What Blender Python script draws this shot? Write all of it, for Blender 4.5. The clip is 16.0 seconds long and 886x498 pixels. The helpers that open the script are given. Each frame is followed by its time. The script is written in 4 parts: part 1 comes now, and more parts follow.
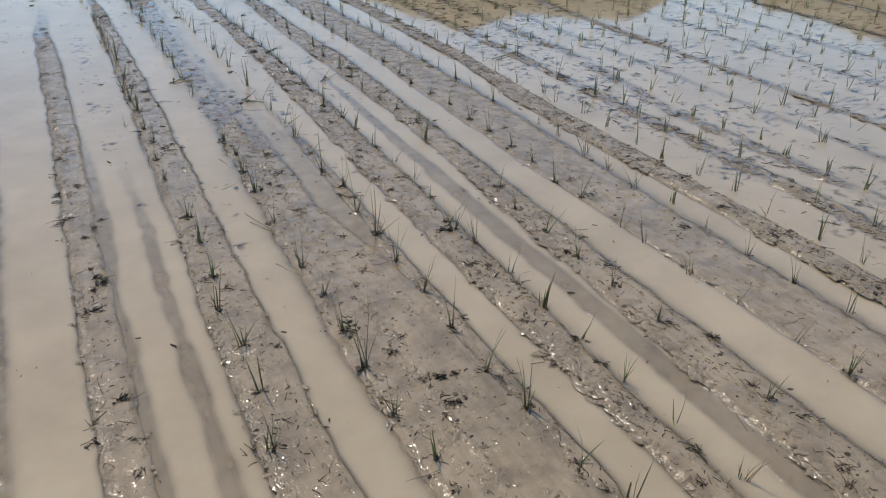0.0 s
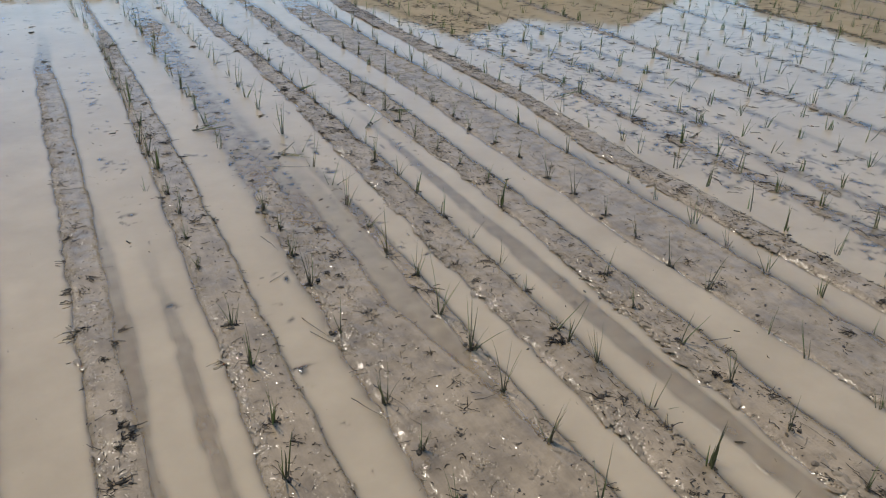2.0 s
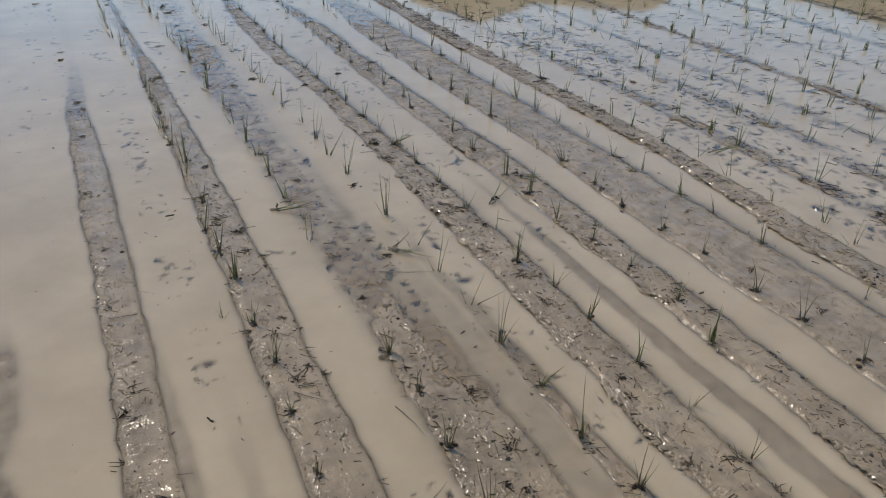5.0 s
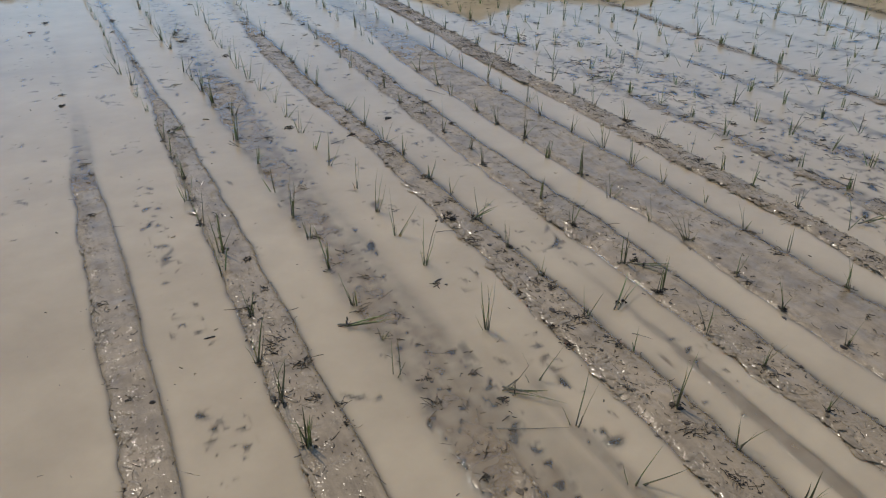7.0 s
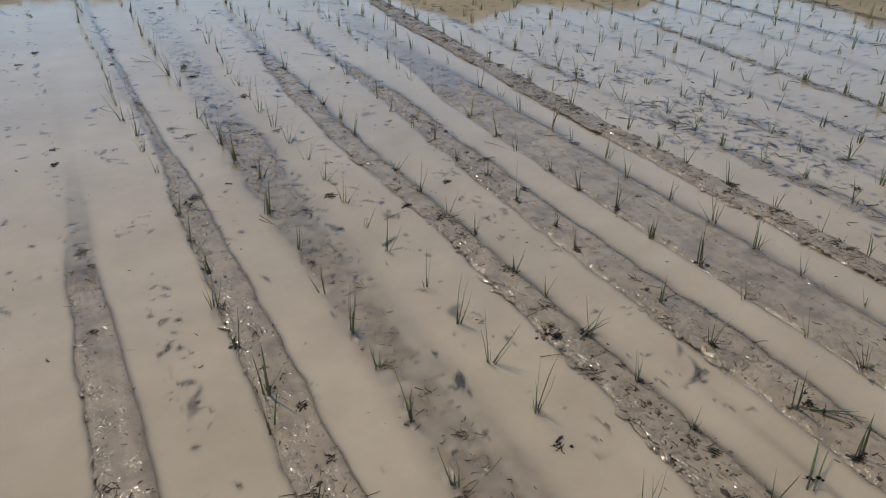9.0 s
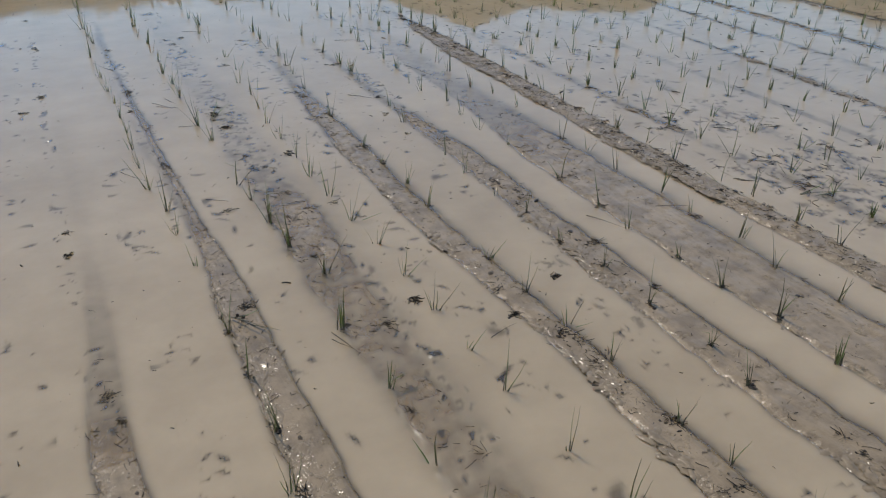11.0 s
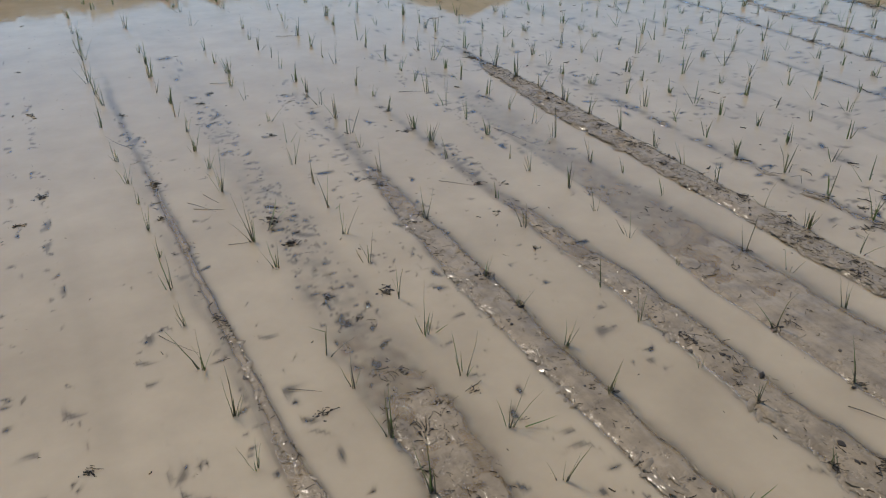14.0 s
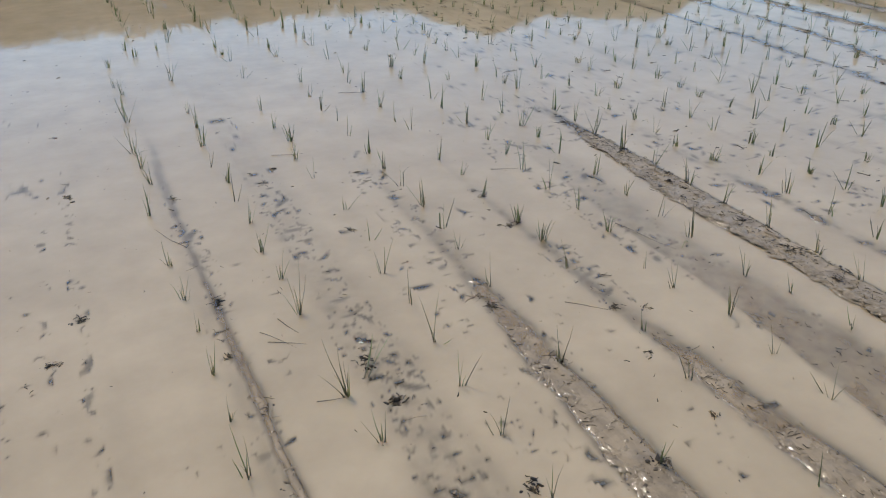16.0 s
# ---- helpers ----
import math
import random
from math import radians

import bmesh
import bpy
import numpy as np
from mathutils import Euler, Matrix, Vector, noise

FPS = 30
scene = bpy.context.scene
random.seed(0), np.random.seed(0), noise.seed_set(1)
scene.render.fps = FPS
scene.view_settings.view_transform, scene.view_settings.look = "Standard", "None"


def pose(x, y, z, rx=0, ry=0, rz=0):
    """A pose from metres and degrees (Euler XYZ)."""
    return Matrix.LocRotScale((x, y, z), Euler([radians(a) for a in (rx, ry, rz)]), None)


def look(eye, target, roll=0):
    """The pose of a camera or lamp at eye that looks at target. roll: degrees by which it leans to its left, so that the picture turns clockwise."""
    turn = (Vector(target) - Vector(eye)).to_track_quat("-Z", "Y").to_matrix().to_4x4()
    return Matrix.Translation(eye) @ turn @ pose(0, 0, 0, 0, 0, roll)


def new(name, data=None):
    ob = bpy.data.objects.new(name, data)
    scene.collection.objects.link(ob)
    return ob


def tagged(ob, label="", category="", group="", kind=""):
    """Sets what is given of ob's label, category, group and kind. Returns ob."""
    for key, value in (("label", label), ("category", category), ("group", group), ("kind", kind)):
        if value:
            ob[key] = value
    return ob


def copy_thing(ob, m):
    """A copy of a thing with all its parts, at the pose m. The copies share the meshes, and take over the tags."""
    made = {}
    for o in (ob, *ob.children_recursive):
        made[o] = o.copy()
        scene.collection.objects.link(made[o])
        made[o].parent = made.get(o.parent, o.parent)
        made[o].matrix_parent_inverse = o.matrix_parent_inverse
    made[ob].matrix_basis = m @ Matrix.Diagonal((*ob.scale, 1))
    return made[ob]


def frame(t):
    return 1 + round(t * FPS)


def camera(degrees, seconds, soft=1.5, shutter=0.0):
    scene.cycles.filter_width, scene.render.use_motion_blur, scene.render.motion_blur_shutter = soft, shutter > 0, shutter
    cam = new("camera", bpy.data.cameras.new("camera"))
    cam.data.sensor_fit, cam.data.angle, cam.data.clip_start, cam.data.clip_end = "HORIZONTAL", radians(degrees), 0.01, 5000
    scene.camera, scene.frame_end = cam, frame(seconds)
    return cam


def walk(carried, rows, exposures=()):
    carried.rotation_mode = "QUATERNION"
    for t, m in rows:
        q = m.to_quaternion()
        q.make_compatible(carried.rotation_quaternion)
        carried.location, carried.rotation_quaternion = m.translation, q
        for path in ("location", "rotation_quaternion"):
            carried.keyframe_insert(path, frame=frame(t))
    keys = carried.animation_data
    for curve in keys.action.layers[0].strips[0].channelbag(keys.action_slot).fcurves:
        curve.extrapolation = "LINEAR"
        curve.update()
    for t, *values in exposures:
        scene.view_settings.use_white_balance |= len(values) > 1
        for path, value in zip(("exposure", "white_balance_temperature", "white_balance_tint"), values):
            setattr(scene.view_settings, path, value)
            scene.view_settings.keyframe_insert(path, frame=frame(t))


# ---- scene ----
cam = camera(60.5, 16.0, soft=1.2)
PATH = [
    (0, (0.066, 0.26, 1.32), (0.89, 1.796, 0.34), 2.2),
    (0.5, (0.074, 0.446, 1.325), (0.922, 1.982, 0.365), 2.0),
    (1, (0.078, 0.619, 1.33), (0.949, 2.154, 0.389), 2.1),
    (1.5, (0.076, 0.812, 1.313), (0.937, 2.349, 0.365), 2.4),
    (2, (0.068, 0.995, 1.314), (0.904, 2.534, 0.347), 2.3),
    (2.5, (0.067, 1.185, 1.318), (0.89, 2.727, 0.344), 2.1),
    (3, (0.079, 1.358, 1.324), (0.891, 2.903, 0.347), 1.9),
    (3.5, (0.077, 1.556, 1.321), (0.866, 3.107, 0.336), 1.3),
    (4, (0.076, 1.749, 1.314), (0.854, 3.303, 0.324), 1.6),
    (4.2, (0.068, 1.807, 1.315), (0.845, 3.358, 0.32), 1.9),
    (6.3, (0.084, 2.61, 1.318), (0.887, 4.141, 0.313), 1.4),
    (6.5, (0.098, 2.693, 1.302), (0.894, 4.228, 0.296), 1.1),
    (7, (0.086, 2.885, 1.312), (0.874, 4.423, 0.305), 1.2),
    (7.5, (0.09, 3.078, 1.311), (0.875, 4.622, 0.31), 1.4),
    (8, (0.098, 3.259, 1.312), (0.888, 4.798, 0.309), 1.4),
    (8.5, (0.11, 3.463, 1.309), (0.914, 4.995, 0.306), 1.6),
    (9, (0.118, 3.654, 1.301), (0.927, 5.186, 0.301), 1.6),
    (9.2, (0.122, 3.735, 1.298), (0.931, 5.264, 0.292), 1.7),
    (11.3, (0.131, 4.555, 1.298), (0.933, 6.095, 0.305), 1.0),
    (11.5, (0.14, 4.643, 1.302), (0.943, 6.177, 0.301), 0.8),
    (12, (0.16, 4.834, 1.304), (0.97, 6.361, 0.297), 0.6),
    (12.5, (0.154, 5.008, 1.315), (0.964, 6.532, 0.303), 0.8),
    (13, (0.165, 5.217, 1.33), (0.977, 6.739, 0.318), 0.5),
    (13.5, (0.179, 5.42, 1.321), (0.997, 6.935, 0.304), 0.4),
    (14, (0.176, 5.608, 1.339), (0.977, 7.134, 0.324), 0.0),
    (14.5, (0.178, 5.823, 1.337), (0.976, 7.36, 0.337), 0.2),
    (15, (0.195, 6.007, 1.357), (0.987, 7.552, 0.364), 0.6),
    (15.5, (0.194, 6.19, 1.369), (0.965, 7.754, 0.389), 0.2),
    (16, (0.188, 6.388, 1.382), (0.95, 7.96, 0.407), -0.1),
]
walk(cam, [(t, look(eye, target, roll)) for t, eye, target, roll in PATH],
     exposures=[(0, 0.38), (2, 0.33), (3.5, 0.21), (6.5, 0.16), (8, 0.11), (9.5, 0.11), (12.5, 0.10), (14.3, 0.18), (16, 0.40)])


# ---- daylight ----
SUN_AZ, SUN_EL = -12.0, 61.0  # degrees clockwise from +y, degrees above the horizon
world = bpy.data.worlds.new("sky")
scene.world = world
world.use_nodes = True
wn = world.node_tree
sky = wn.nodes.new("ShaderNodeTexSky")
sky.sky_type = "NISHITA"
sky.sun_disc = False
sky.sun_elevation = radians(SUN_EL)
sky.sun_rotation = radians(SUN_AZ)
sky.air_density, sky.dust_density, sky.ozone_density = 1.25, 0.05, 5.0
back = wn.nodes["Background"]
back.inputs["Strength"].default_value = 0.15
wn.links.new(sky.outputs["Color"], back.inputs["Color"])

sun_data = bpy.data.lights.new("sun", "SUN")
sun_data.energy, sun_data.angle, sun_data.color = 2.28, radians(0.6), (1.0, 0.91, 0.76)
sun = new("sun", sun_data)
sun_way = Vector((math.sin(radians(SUN_AZ)) * math.cos(radians(SUN_EL)), math.cos(radians(SUN_AZ)) * math.cos(radians(SUN_EL)), math.sin(radians(SUN_EL))))
sun.matrix_world = look(tuple(sun_way * 50), (0, 0, 0))


# ---- materials ----
def material(name):
    m = bpy.data.materials.new(name)
    m.use_nodes = True
    nt = m.node_tree
    return m, nt, nt.nodes["Principled BSDF"], nt.nodes["Material Output"]


def node(nt, kind, **values):
    n = nt.nodes.new(kind)
    for key, value in values.items():
        n.inputs[key.replace("_", " ")].default_value = value
    return n


def noise_tex(nt, scale, detail=4.0, rough=0.55, coords=None):
    n = node(nt, "ShaderNodeTexNoise", Scale=scale, Detail=detail, Roughness=rough)
    if coords is None:
        coords = nt.nodes.new("ShaderNodeNewGeometry").outputs["Position"]
    nt.links.new(coords, n.inputs["Vector"])
    return n.outputs["Fac"]


def ramp(nt, fac, stops):
    r = nt.nodes.new("ShaderNodeValToRGB")
    while len(r.color_ramp.elements) < len(stops):
        r.color_ramp.elements.new(0.5)
    for e, (at, colour) in zip(r.color_ramp.elements, stops):
        e.position, e.color = at, (*colour, 1.0)
    nt.links.new(fac, r.inputs["Fac"])
    return r.outputs["Color"]


def scalar(nt, fac, lo, hi, a=0.0, b=1.0):
    r = node(nt, "ShaderNodeMapRange")
    for i, v in zip((1, 2, 3, 4), (a, b, lo, hi)):
        r.inputs[i].default_value = v
    nt.links.new(fac, r.inputs[0])
    return r.outputs[0]


def blend(nt, a, b, fac, mode="MIX"):
    m = nt.nodes.new("ShaderNodeMix")
    m.data_type, m.blend_type = "RGBA", mode
    for slot, v in ((0, fac), (6, a), (7, b)):
        if isinstance(v, (int, float)):
            m.inputs[slot].default_value = v
        elif isinstance(v, tuple):
            m.inputs[slot].default_value = (*v, 1.0)
        else:
            nt.links.new(v, m.inputs[slot])
    return m.outputs[2]


def bump(nt, heights, shader):
    """heights: (fac, distance in metres), laid over one another."""
    last = None
    for fac, dist in heights:
        b = node(nt, "ShaderNodeBump", Strength=1.0, Distance=dist)
        nt.links.new(fac, b.inputs["Height"])
        if last is not None:
            nt.links.new(last, b.inputs["Normal"])
        last = b.outputs["Normal"]
    nt.links.new(last, shader.inputs["Normal"])


def mud_material():
    """Wet mud: a smooth film of settled silt, broken by crumbly, glistening patches."""
    m, nt, s, out = material("wet_mud")
    broad = noise_tex(nt, 2.3, 5)
    fine = noise_tex(nt, 60, 5, 0.65)
    base = ramp(nt, broad, [(0.3, (0.246, 0.177, 0.101)), (0.7, (0.325, 0.233, 0.133))])
    speck = ramp(nt, fine, [(0.34, (0.45, 0.42, 0.40)), (0.50, (1.0, 1.0, 1.0))])
    at = nt.nodes.new("ShaderNodeAttribute")
    at.attribute_name = "crumb"
    crumb = at.outputs["Fac"]
    patch = node(nt, "ShaderNodeMath")
    patch.operation = "MULTIPLY"
    nt.links.new(crumb, patch.inputs[0])
    nt.links.new(scalar(nt, noise_tex(nt, 24, 4), 0.0, 1.0, 0.535, 0.62), patch.inputs[1])
    extra = node(nt, "ShaderNodeMath")
    extra.operation = "ADD"
    nt.links.new(patch.outputs[0], extra.inputs[0])
    nt.links.new(scalar(nt, crumb, 0.0, 0.40, 0.9, 1.7), extra.inputs[1])
    patch = extra.outputs[0]
    mottle = ramp(nt, noise_tex(nt, 9, 4, 0.6), [(0.36, (0.66, 0.65, 0.64)), (0.56, (1.06, 1.06, 1.06))])
    base = blend(nt, base, mottle, 0.8, "MULTIPLY")
    # drawn out lengthwise by the planting machine's float
    along = nt.nodes.new("ShaderNodeMapping")
    along.inputs["Scale"].default_value = (1.0, 0.09, 1.0)
    nt.links.new(nt.nodes.new("ShaderNodeNewGeometry").outputs["Position"], along.inputs["Vector"])
    drawn = noise_tex(nt, 48, 4, 0.6, along.outputs["Vector"])
    base = blend(nt, base, ramp(nt, drawn, [(0.34, (0.76, 0.75, 0.74)), (0.6, (1.05, 1.05, 1.05))]), 0.5, "MULTIPLY")
    # mats of rotting leaves
    rot = nt.nodes.new("ShaderNodeAttribute")
    rot.attribute_name = "rot"
    matted = ramp(nt, noise_tex(nt, 75, 4, 0.6), [(0.35, (0.014, 0.012, 0.009)), (0.65, (0.070, 0.058, 0.036))])
    base = blend(nt, base, matted, scalar(nt, rot.outputs["Fac"], 0.0, 0.9, 0.1, 0.75))
    nt.links.new(blend(nt, base, speck, scalar(nt, patch, 0.15, 0.55), "MULTIPLY"), s.inputs["Base Color"])
    nt.links.new(scalar(nt, noise_tex(nt, 30, 3), 0.10, 0.18, 0.40, 0.62), s.inputs["Roughness"])
    s.inputs["IOR"].default_value = 1.39

    def scaled(fac, k0, k1):
        off = node(nt, "ShaderNodeMath")
        off.operation = "SUBTRACT"
        nt.links.new(fac, off.inputs[0])
        off.inputs[1].default_value = 0.5
        mul = node(nt, "ShaderNodeMath")
        mul.operation = "MULTIPLY"
        nt.links.new(off.outputs[0], mul.inputs[0])
        nt.links.new(scalar(nt, patch, k0, k1), mul.inputs[1])
        return mul.outputs[0]
    bump(nt, [(drawn, 0.0013), (scaled(noise_tex(nt, 70, 2, 0.45), 0.09, 1.0), 0.010), (scaled(noise_tex(nt, 180, 1, 0.4), 0.25, 1.0), 0.003)], s)
    return m


def slurry_material():
    """Mud churned up soft and dark, with a film of water on it."""
    m, nt, s, out = material("mud_slurry")
    base = ramp(nt, noise_tex(nt, 45, 4, 0.6), [(0.35, (0.185, 0.133, 0.075)), (0.65, (0.285, 0.205, 0.116))])
    nt.links.new(base, s.inputs["Base Color"])
    nt.links.new(scalar(nt, noise_tex(nt, 60, 2), 0.10, 0.17, 0.40, 0.62), s.inputs["Roughness"])
    s.inputs["IOR"].default_value = 1.42
    bump(nt, [(noise_tex(nt, 150, 2, 0.45), 0.0009)], s)
    return m


def water_material():
    """Silty water: the deeper, the less of the bed is seen; a calm, clear-cut sky reflection on top."""
    m, nt, s, out = material("silty_water")
    nt.nodes.remove(s)
    depth = nt.nodes.new("ShaderNodeAttribute")
    depth.attribute_name = "depth"
    # share of light that the silt scatters back before it reaches the bed
    k = node(nt, "ShaderNodeMath")
    k.operation = "MULTIPLY"
    k.inputs[1].default_value = -1.0 / 0.009
    nt.links.new(depth.outputs["Fac"], k.inputs[0])
    ex = node(nt, "ShaderNodeMath")
    ex.operation = "EXPONENT"
    nt.links.new(k.outputs[0], ex.inputs[0])
    silt = node(nt, "ShaderNodeSubsurfaceScattering", Scale=0.03)
    silt.falloff = "BURLEY"
    silt.inputs["Radius"].default_value = (1.0, 0.8, 0.55)
    tint = ramp(nt, noise_tex(nt, 1.1, 4), [(0.3, (0.372, 0.276, 0.163)), (0.7, (0.431, 0.323, 0.195))])
    cloud = ramp(nt, noise_tex(nt, 4.0, 6, 0.62), [(0.3, (0.88, 0.87, 0.86)), (0.65, (1.05, 1.05, 1.05))])
    tint = blend(nt, tint, cloud, 1.0, "MULTIPLY")
    nt.links.new(tint, silt.inputs["Color"])
    clear = node(nt, "ShaderNodeBsdfTransparent", Color=(0.95, 0.97, 0.98, 1))
    body = node(nt, "ShaderNodeMixShader")
    nt.links.new(ex.outputs[0], body.inputs[0])
    nt.links.new(silt.outputs[0], body.inputs[1])
    nt.links.new(clear.outputs[0], body.inputs[2])
    gloss = node(nt, "ShaderNodeBsdfGlossy", Roughness=0.025)
    fres = node(nt, "ShaderNodeFresnel", IOR=1.43)
    ripple = node(nt, "ShaderNodeBump", Strength=1.0, Distance=0.0003)
    nt.links.new(noise_tex(nt, 9, 2), ripple.inputs["Height"])
    nt.links.new(ripple.outputs["Normal"], gloss.inputs["Normal"])
    nt.links.new(ripple.outputs["Normal"], fres.inputs["Normal"])
    top = node(nt, "ShaderNodeMixShader")
    nt.links.new(fres.outputs[0], top.inputs[0])
    nt.links.new(body.outputs[0], top.inputs[1])
    nt.links.new(gloss.outputs[0], top.inputs[2])
    nt.links.new(top.outputs[0], out.inputs["Surface"])
    return m


def plant_material(name, stops, rough=0.45, thin=0.0):
    m, nt, s, out = material(name)
    rnd = nt.nodes.new("ShaderNodeObjectInfo").outputs["Random"]
    isl = nt.nodes.new("ShaderNodeNewGeometry").outputs["Random Per Island"]
    add = node(nt, "ShaderNodeMath")
    nt.links.new(rnd, add.inputs[0])
    nt.links.new(isl, add.inputs[1])
    frac = node(nt, "ShaderNodeMath")
    frac.operation = "FRACT"
    nt.links.new(add.outputs[0], frac.inputs[0])
    base = ramp(nt, frac.outputs[0], stops)
    streak = ramp(nt, noise_tex(nt, 90, 3), [(0.3, (0.6, 0.55, 0.5)), (0.65, (1.1, 1.1, 1.05))])
    nt.links.new(blend(nt, base, streak, 0.8, "MULTIPLY"), s.inputs["Base Color"])
    s.inputs["Roughness"].default_value = rough
    if thin:
        through_light = node(nt, "ShaderNodeBsdfTranslucent")
        nt.links.new(blend(nt, base, (0.95, 1.1, 0.55), 1.0, "MULTIPLY"), through_light.inputs["Color"])
        both = node(nt, "ShaderNodeMixShader", Fac=thin)
        nt.links.new(s.outputs[0], both.inputs[1])
        nt.links.new(through_light.outputs[0], both.inputs[2])
        nt.links.new(both.outputs[0], out.inputs["Surface"])
    return m


MUD = mud_material()
SLURRY = slurry_material()
WATER = water_material()
LEAF = plant_material("seedling_leaf", [(0.0, (0.085, 0.072, 0.034)), (0.35, (0.120, 0.116, 0.044)), (0.75, (0.150, 0.192, 0.056)), (1.0, (0.215, 0.178, 0.090))], 0.5, 0.24)
STEM = plant_material("seedling_stem", [(0.0, (0.085, 0.068, 0.040)), (0.6, (0.125, 0.108, 0.055)), (1.0, (0.170, 0.140, 0.080))])
ROT = plant_material("rotten_straw", [(0.0, (0.014, 0.009, 0.005)), (0.6, (0.036, 0.025, 0.014)), (1.0, (0.120, 0.088, 0.052))], 0.45)
ROT.node_tree.nodes["Principled BSDF"].inputs["Specular IOR Level"].default_value = 0.18
STRAW = plant_material("wet_straw", [(0.0, (0.10, 0.075, 0.045)), (1.0, (0.22, 0.18, 0.11))], 0.35)
CLOD = plant_material("mud_clod", [(0.0, (0.022, 0.014, 0.007)), (0.5, (0.060, 0.041, 0.023)), (1.0, (0.170, 0.122, 0.073))], 0.45)
CLOD.node_tree.nodes["Principled BSDF"].inputs["Specular IOR Level"].default_value = 0.25


def woods_material():
    m, nt, s, out = material("woodland")
    big = noise_tex(nt, 0.02, 4)
    small = noise_tex(nt, 0.16, 5, 0.7)
    base = ramp(nt, big, [(0.35, (0.054, 0.060, 0.034)), (0.65, (0.084, 0.086, 0.050))])
    dark = ramp(nt, small, [(0.35, (0.45, 0.45, 0.42)), (0.65, (1.1, 1.1, 1.0))])
    nt.links.new(blend(nt, base, dark, 0.8, "MULTIPLY"), s.inputs["Base Color"])
    s.inputs["Roughness"].default_value = 0.9
    return m


WOODS = woods_material()


# ---- the field: mud bed and water ----
def lattice(ix, iy, seed):
    n = (ix * 374761393 + iy * 668265263 + seed * 974634777) & 0xFFFFFFFF
    n = ((n ^ (n >> 13)) * 1274126177) & 0xFFFFFFFF
    return ((n ^ (n >> 16)) & 0xFFFF) / 32767.5 - 1.0


def grain(x, y, size, seed):
    """Smooth noise between -1 and 1 with lumps of that size in metres."""
    x, y = np.asarray(x, float) / size, np.asarray(y, float) / size
    ix, iy = np.floor(x).astype(np.int64), np.floor(y).astype(np.int64)
    fx, fy = x - ix, y - iy
    fx, fy = fx * fx * (3 - 2 * fx), fy * fy * (3 - 2 * fy)
    a = lattice(ix, iy, seed) * (1 - fx) + lattice(ix + 1, iy, seed) * fx
    b = lattice(ix, iy + 1, seed) * (1 - fx) + lattice(ix + 1, iy + 1, seed) * fx
    return a * (1 - fy) + b * fy


def step(v):
    v = np.clip(v, 0, 1)
    return v * v * (3 - 2 * v)


def drowned_mat(x, y, cell, seed, amount):
    """Scraps of leaf mat strewn one to a cell: how much of one lies here, and a number for its height."""
    ix, iy = np.floor(x / cell).astype(np.int64), np.floor(y / cell).astype(np.int64)
    cover, lift = np.zeros(x.shape), np.zeros(x.shape)
    for dx in (-1, 0, 1):
        for dy in (-1, 0, 1):
            jx, jy = ix + dx, iy + dy
            r = [0.5 + 0.5 * lattice(jx, jy, seed + q) for q in range(6)]
            u, v = x - (jx + r[0]) * cell, y - (jy + r[1]) * cell
            turn = np.pi * r[2]
            a, b = u * np.cos(turn) + v * np.sin(turn), v * np.cos(turn) - u * np.sin(turn)
            long, thin = cell * (0.28 + 0.55 * r[3] ** 2), cell * (0.13 + 0.16 * r[5])
            b = b + 1.5 * (r[5] - 0.5) * a * a / long
            w = step((1.6 - np.sqrt((a / long) ** 2 + (b / thin) ** 2)) / 1.3) * (r[4] < amount)
            over = w > cover
            cover, lift = np.where(over, w, cover), np.where(over, r[0] * 2 - 1, lift)
    return cover, lift


# Ridges left by the planting machine. Knots: y, left edge, right edge, top above the water.
# Then the widths of the two banks, and how lumpy the top is.
BED = -0.034
RIDGES = []


def ridge(name, knots, left_bank, right_bank, lumpy):
    RIDGES.append((name, knots, left_bank, right_bank, lumpy))


ridge("verge", [(0, -.60, -.19, -0.003), (3.45, -.60, -.205, -0.004), (3.6, -.60, -.25, -0.006), (3.75, -.60, -.215, -0.004), (4.05, -.60, -.22, -0.006), (4.3, -.60, -.25, -0.03)], 0.05, 0.05, 0.005)
ridge("first", [(0, -.01, .085, 0.0077), (2, -.012, .085, 0.0077), (3, -.006, .095, 0.0082), (4, .004, .115, 0.0082), (5, .006, .124, .0077), (5.6, .008, .118, .005), (5.85, .008, .108, .0015), (6.1, .012, .11, -.004), (6.4, .04, .113, -.009), (6.7, .065, .114, -.015), (7, .07, .11, -0.024), (9, .05, .09, -0.029), (10, .05, .09, -0.03)], 0.036, 0.045, 0.0034)
ridge("first_shelf", [(0, .05, .115, -.003), (2.4, .07, .12, -.004), (3, .09, .148, -.005), (3.5, .1, .142, -.007), (3.9, .1, .132, -.014), (4.3, .1, .13, -.034)], 0.05, 0.035, 0.002)
ridge("bar", [(0, .222, .265, -.004), (2, .222, .265, -.004), (2.5, .225, .265, -.004), (2.9, .238, .28, -.005), (3.3, .238, .275, -.013), (3.8, .238, .275, -.034)], 0.032, 0.032, 0.0018)
ridge("second", [(0, .325, .49, 0.0082), (2, .33, .495, 0.0082), (2.8, .355, .508, 0.0082), (3.3, .36, .51, 0.0082), (4.2, .385, .515, 0.0082), (5, .40, .522, 0.0073), (6, .41, .512, 0.0064),
      (6.4, .41, .51, 0.005), (6.75, .425, .495, 0.002), (7.1, .42, .48, -0.007), (7.7, .395, .45, -0.012), (8.5, .37, .43, -0.018), (9.5, .37, .42, -0.022), (10.2, .40, .43, -0.028)], 0.05, 0.045, 0.0023)
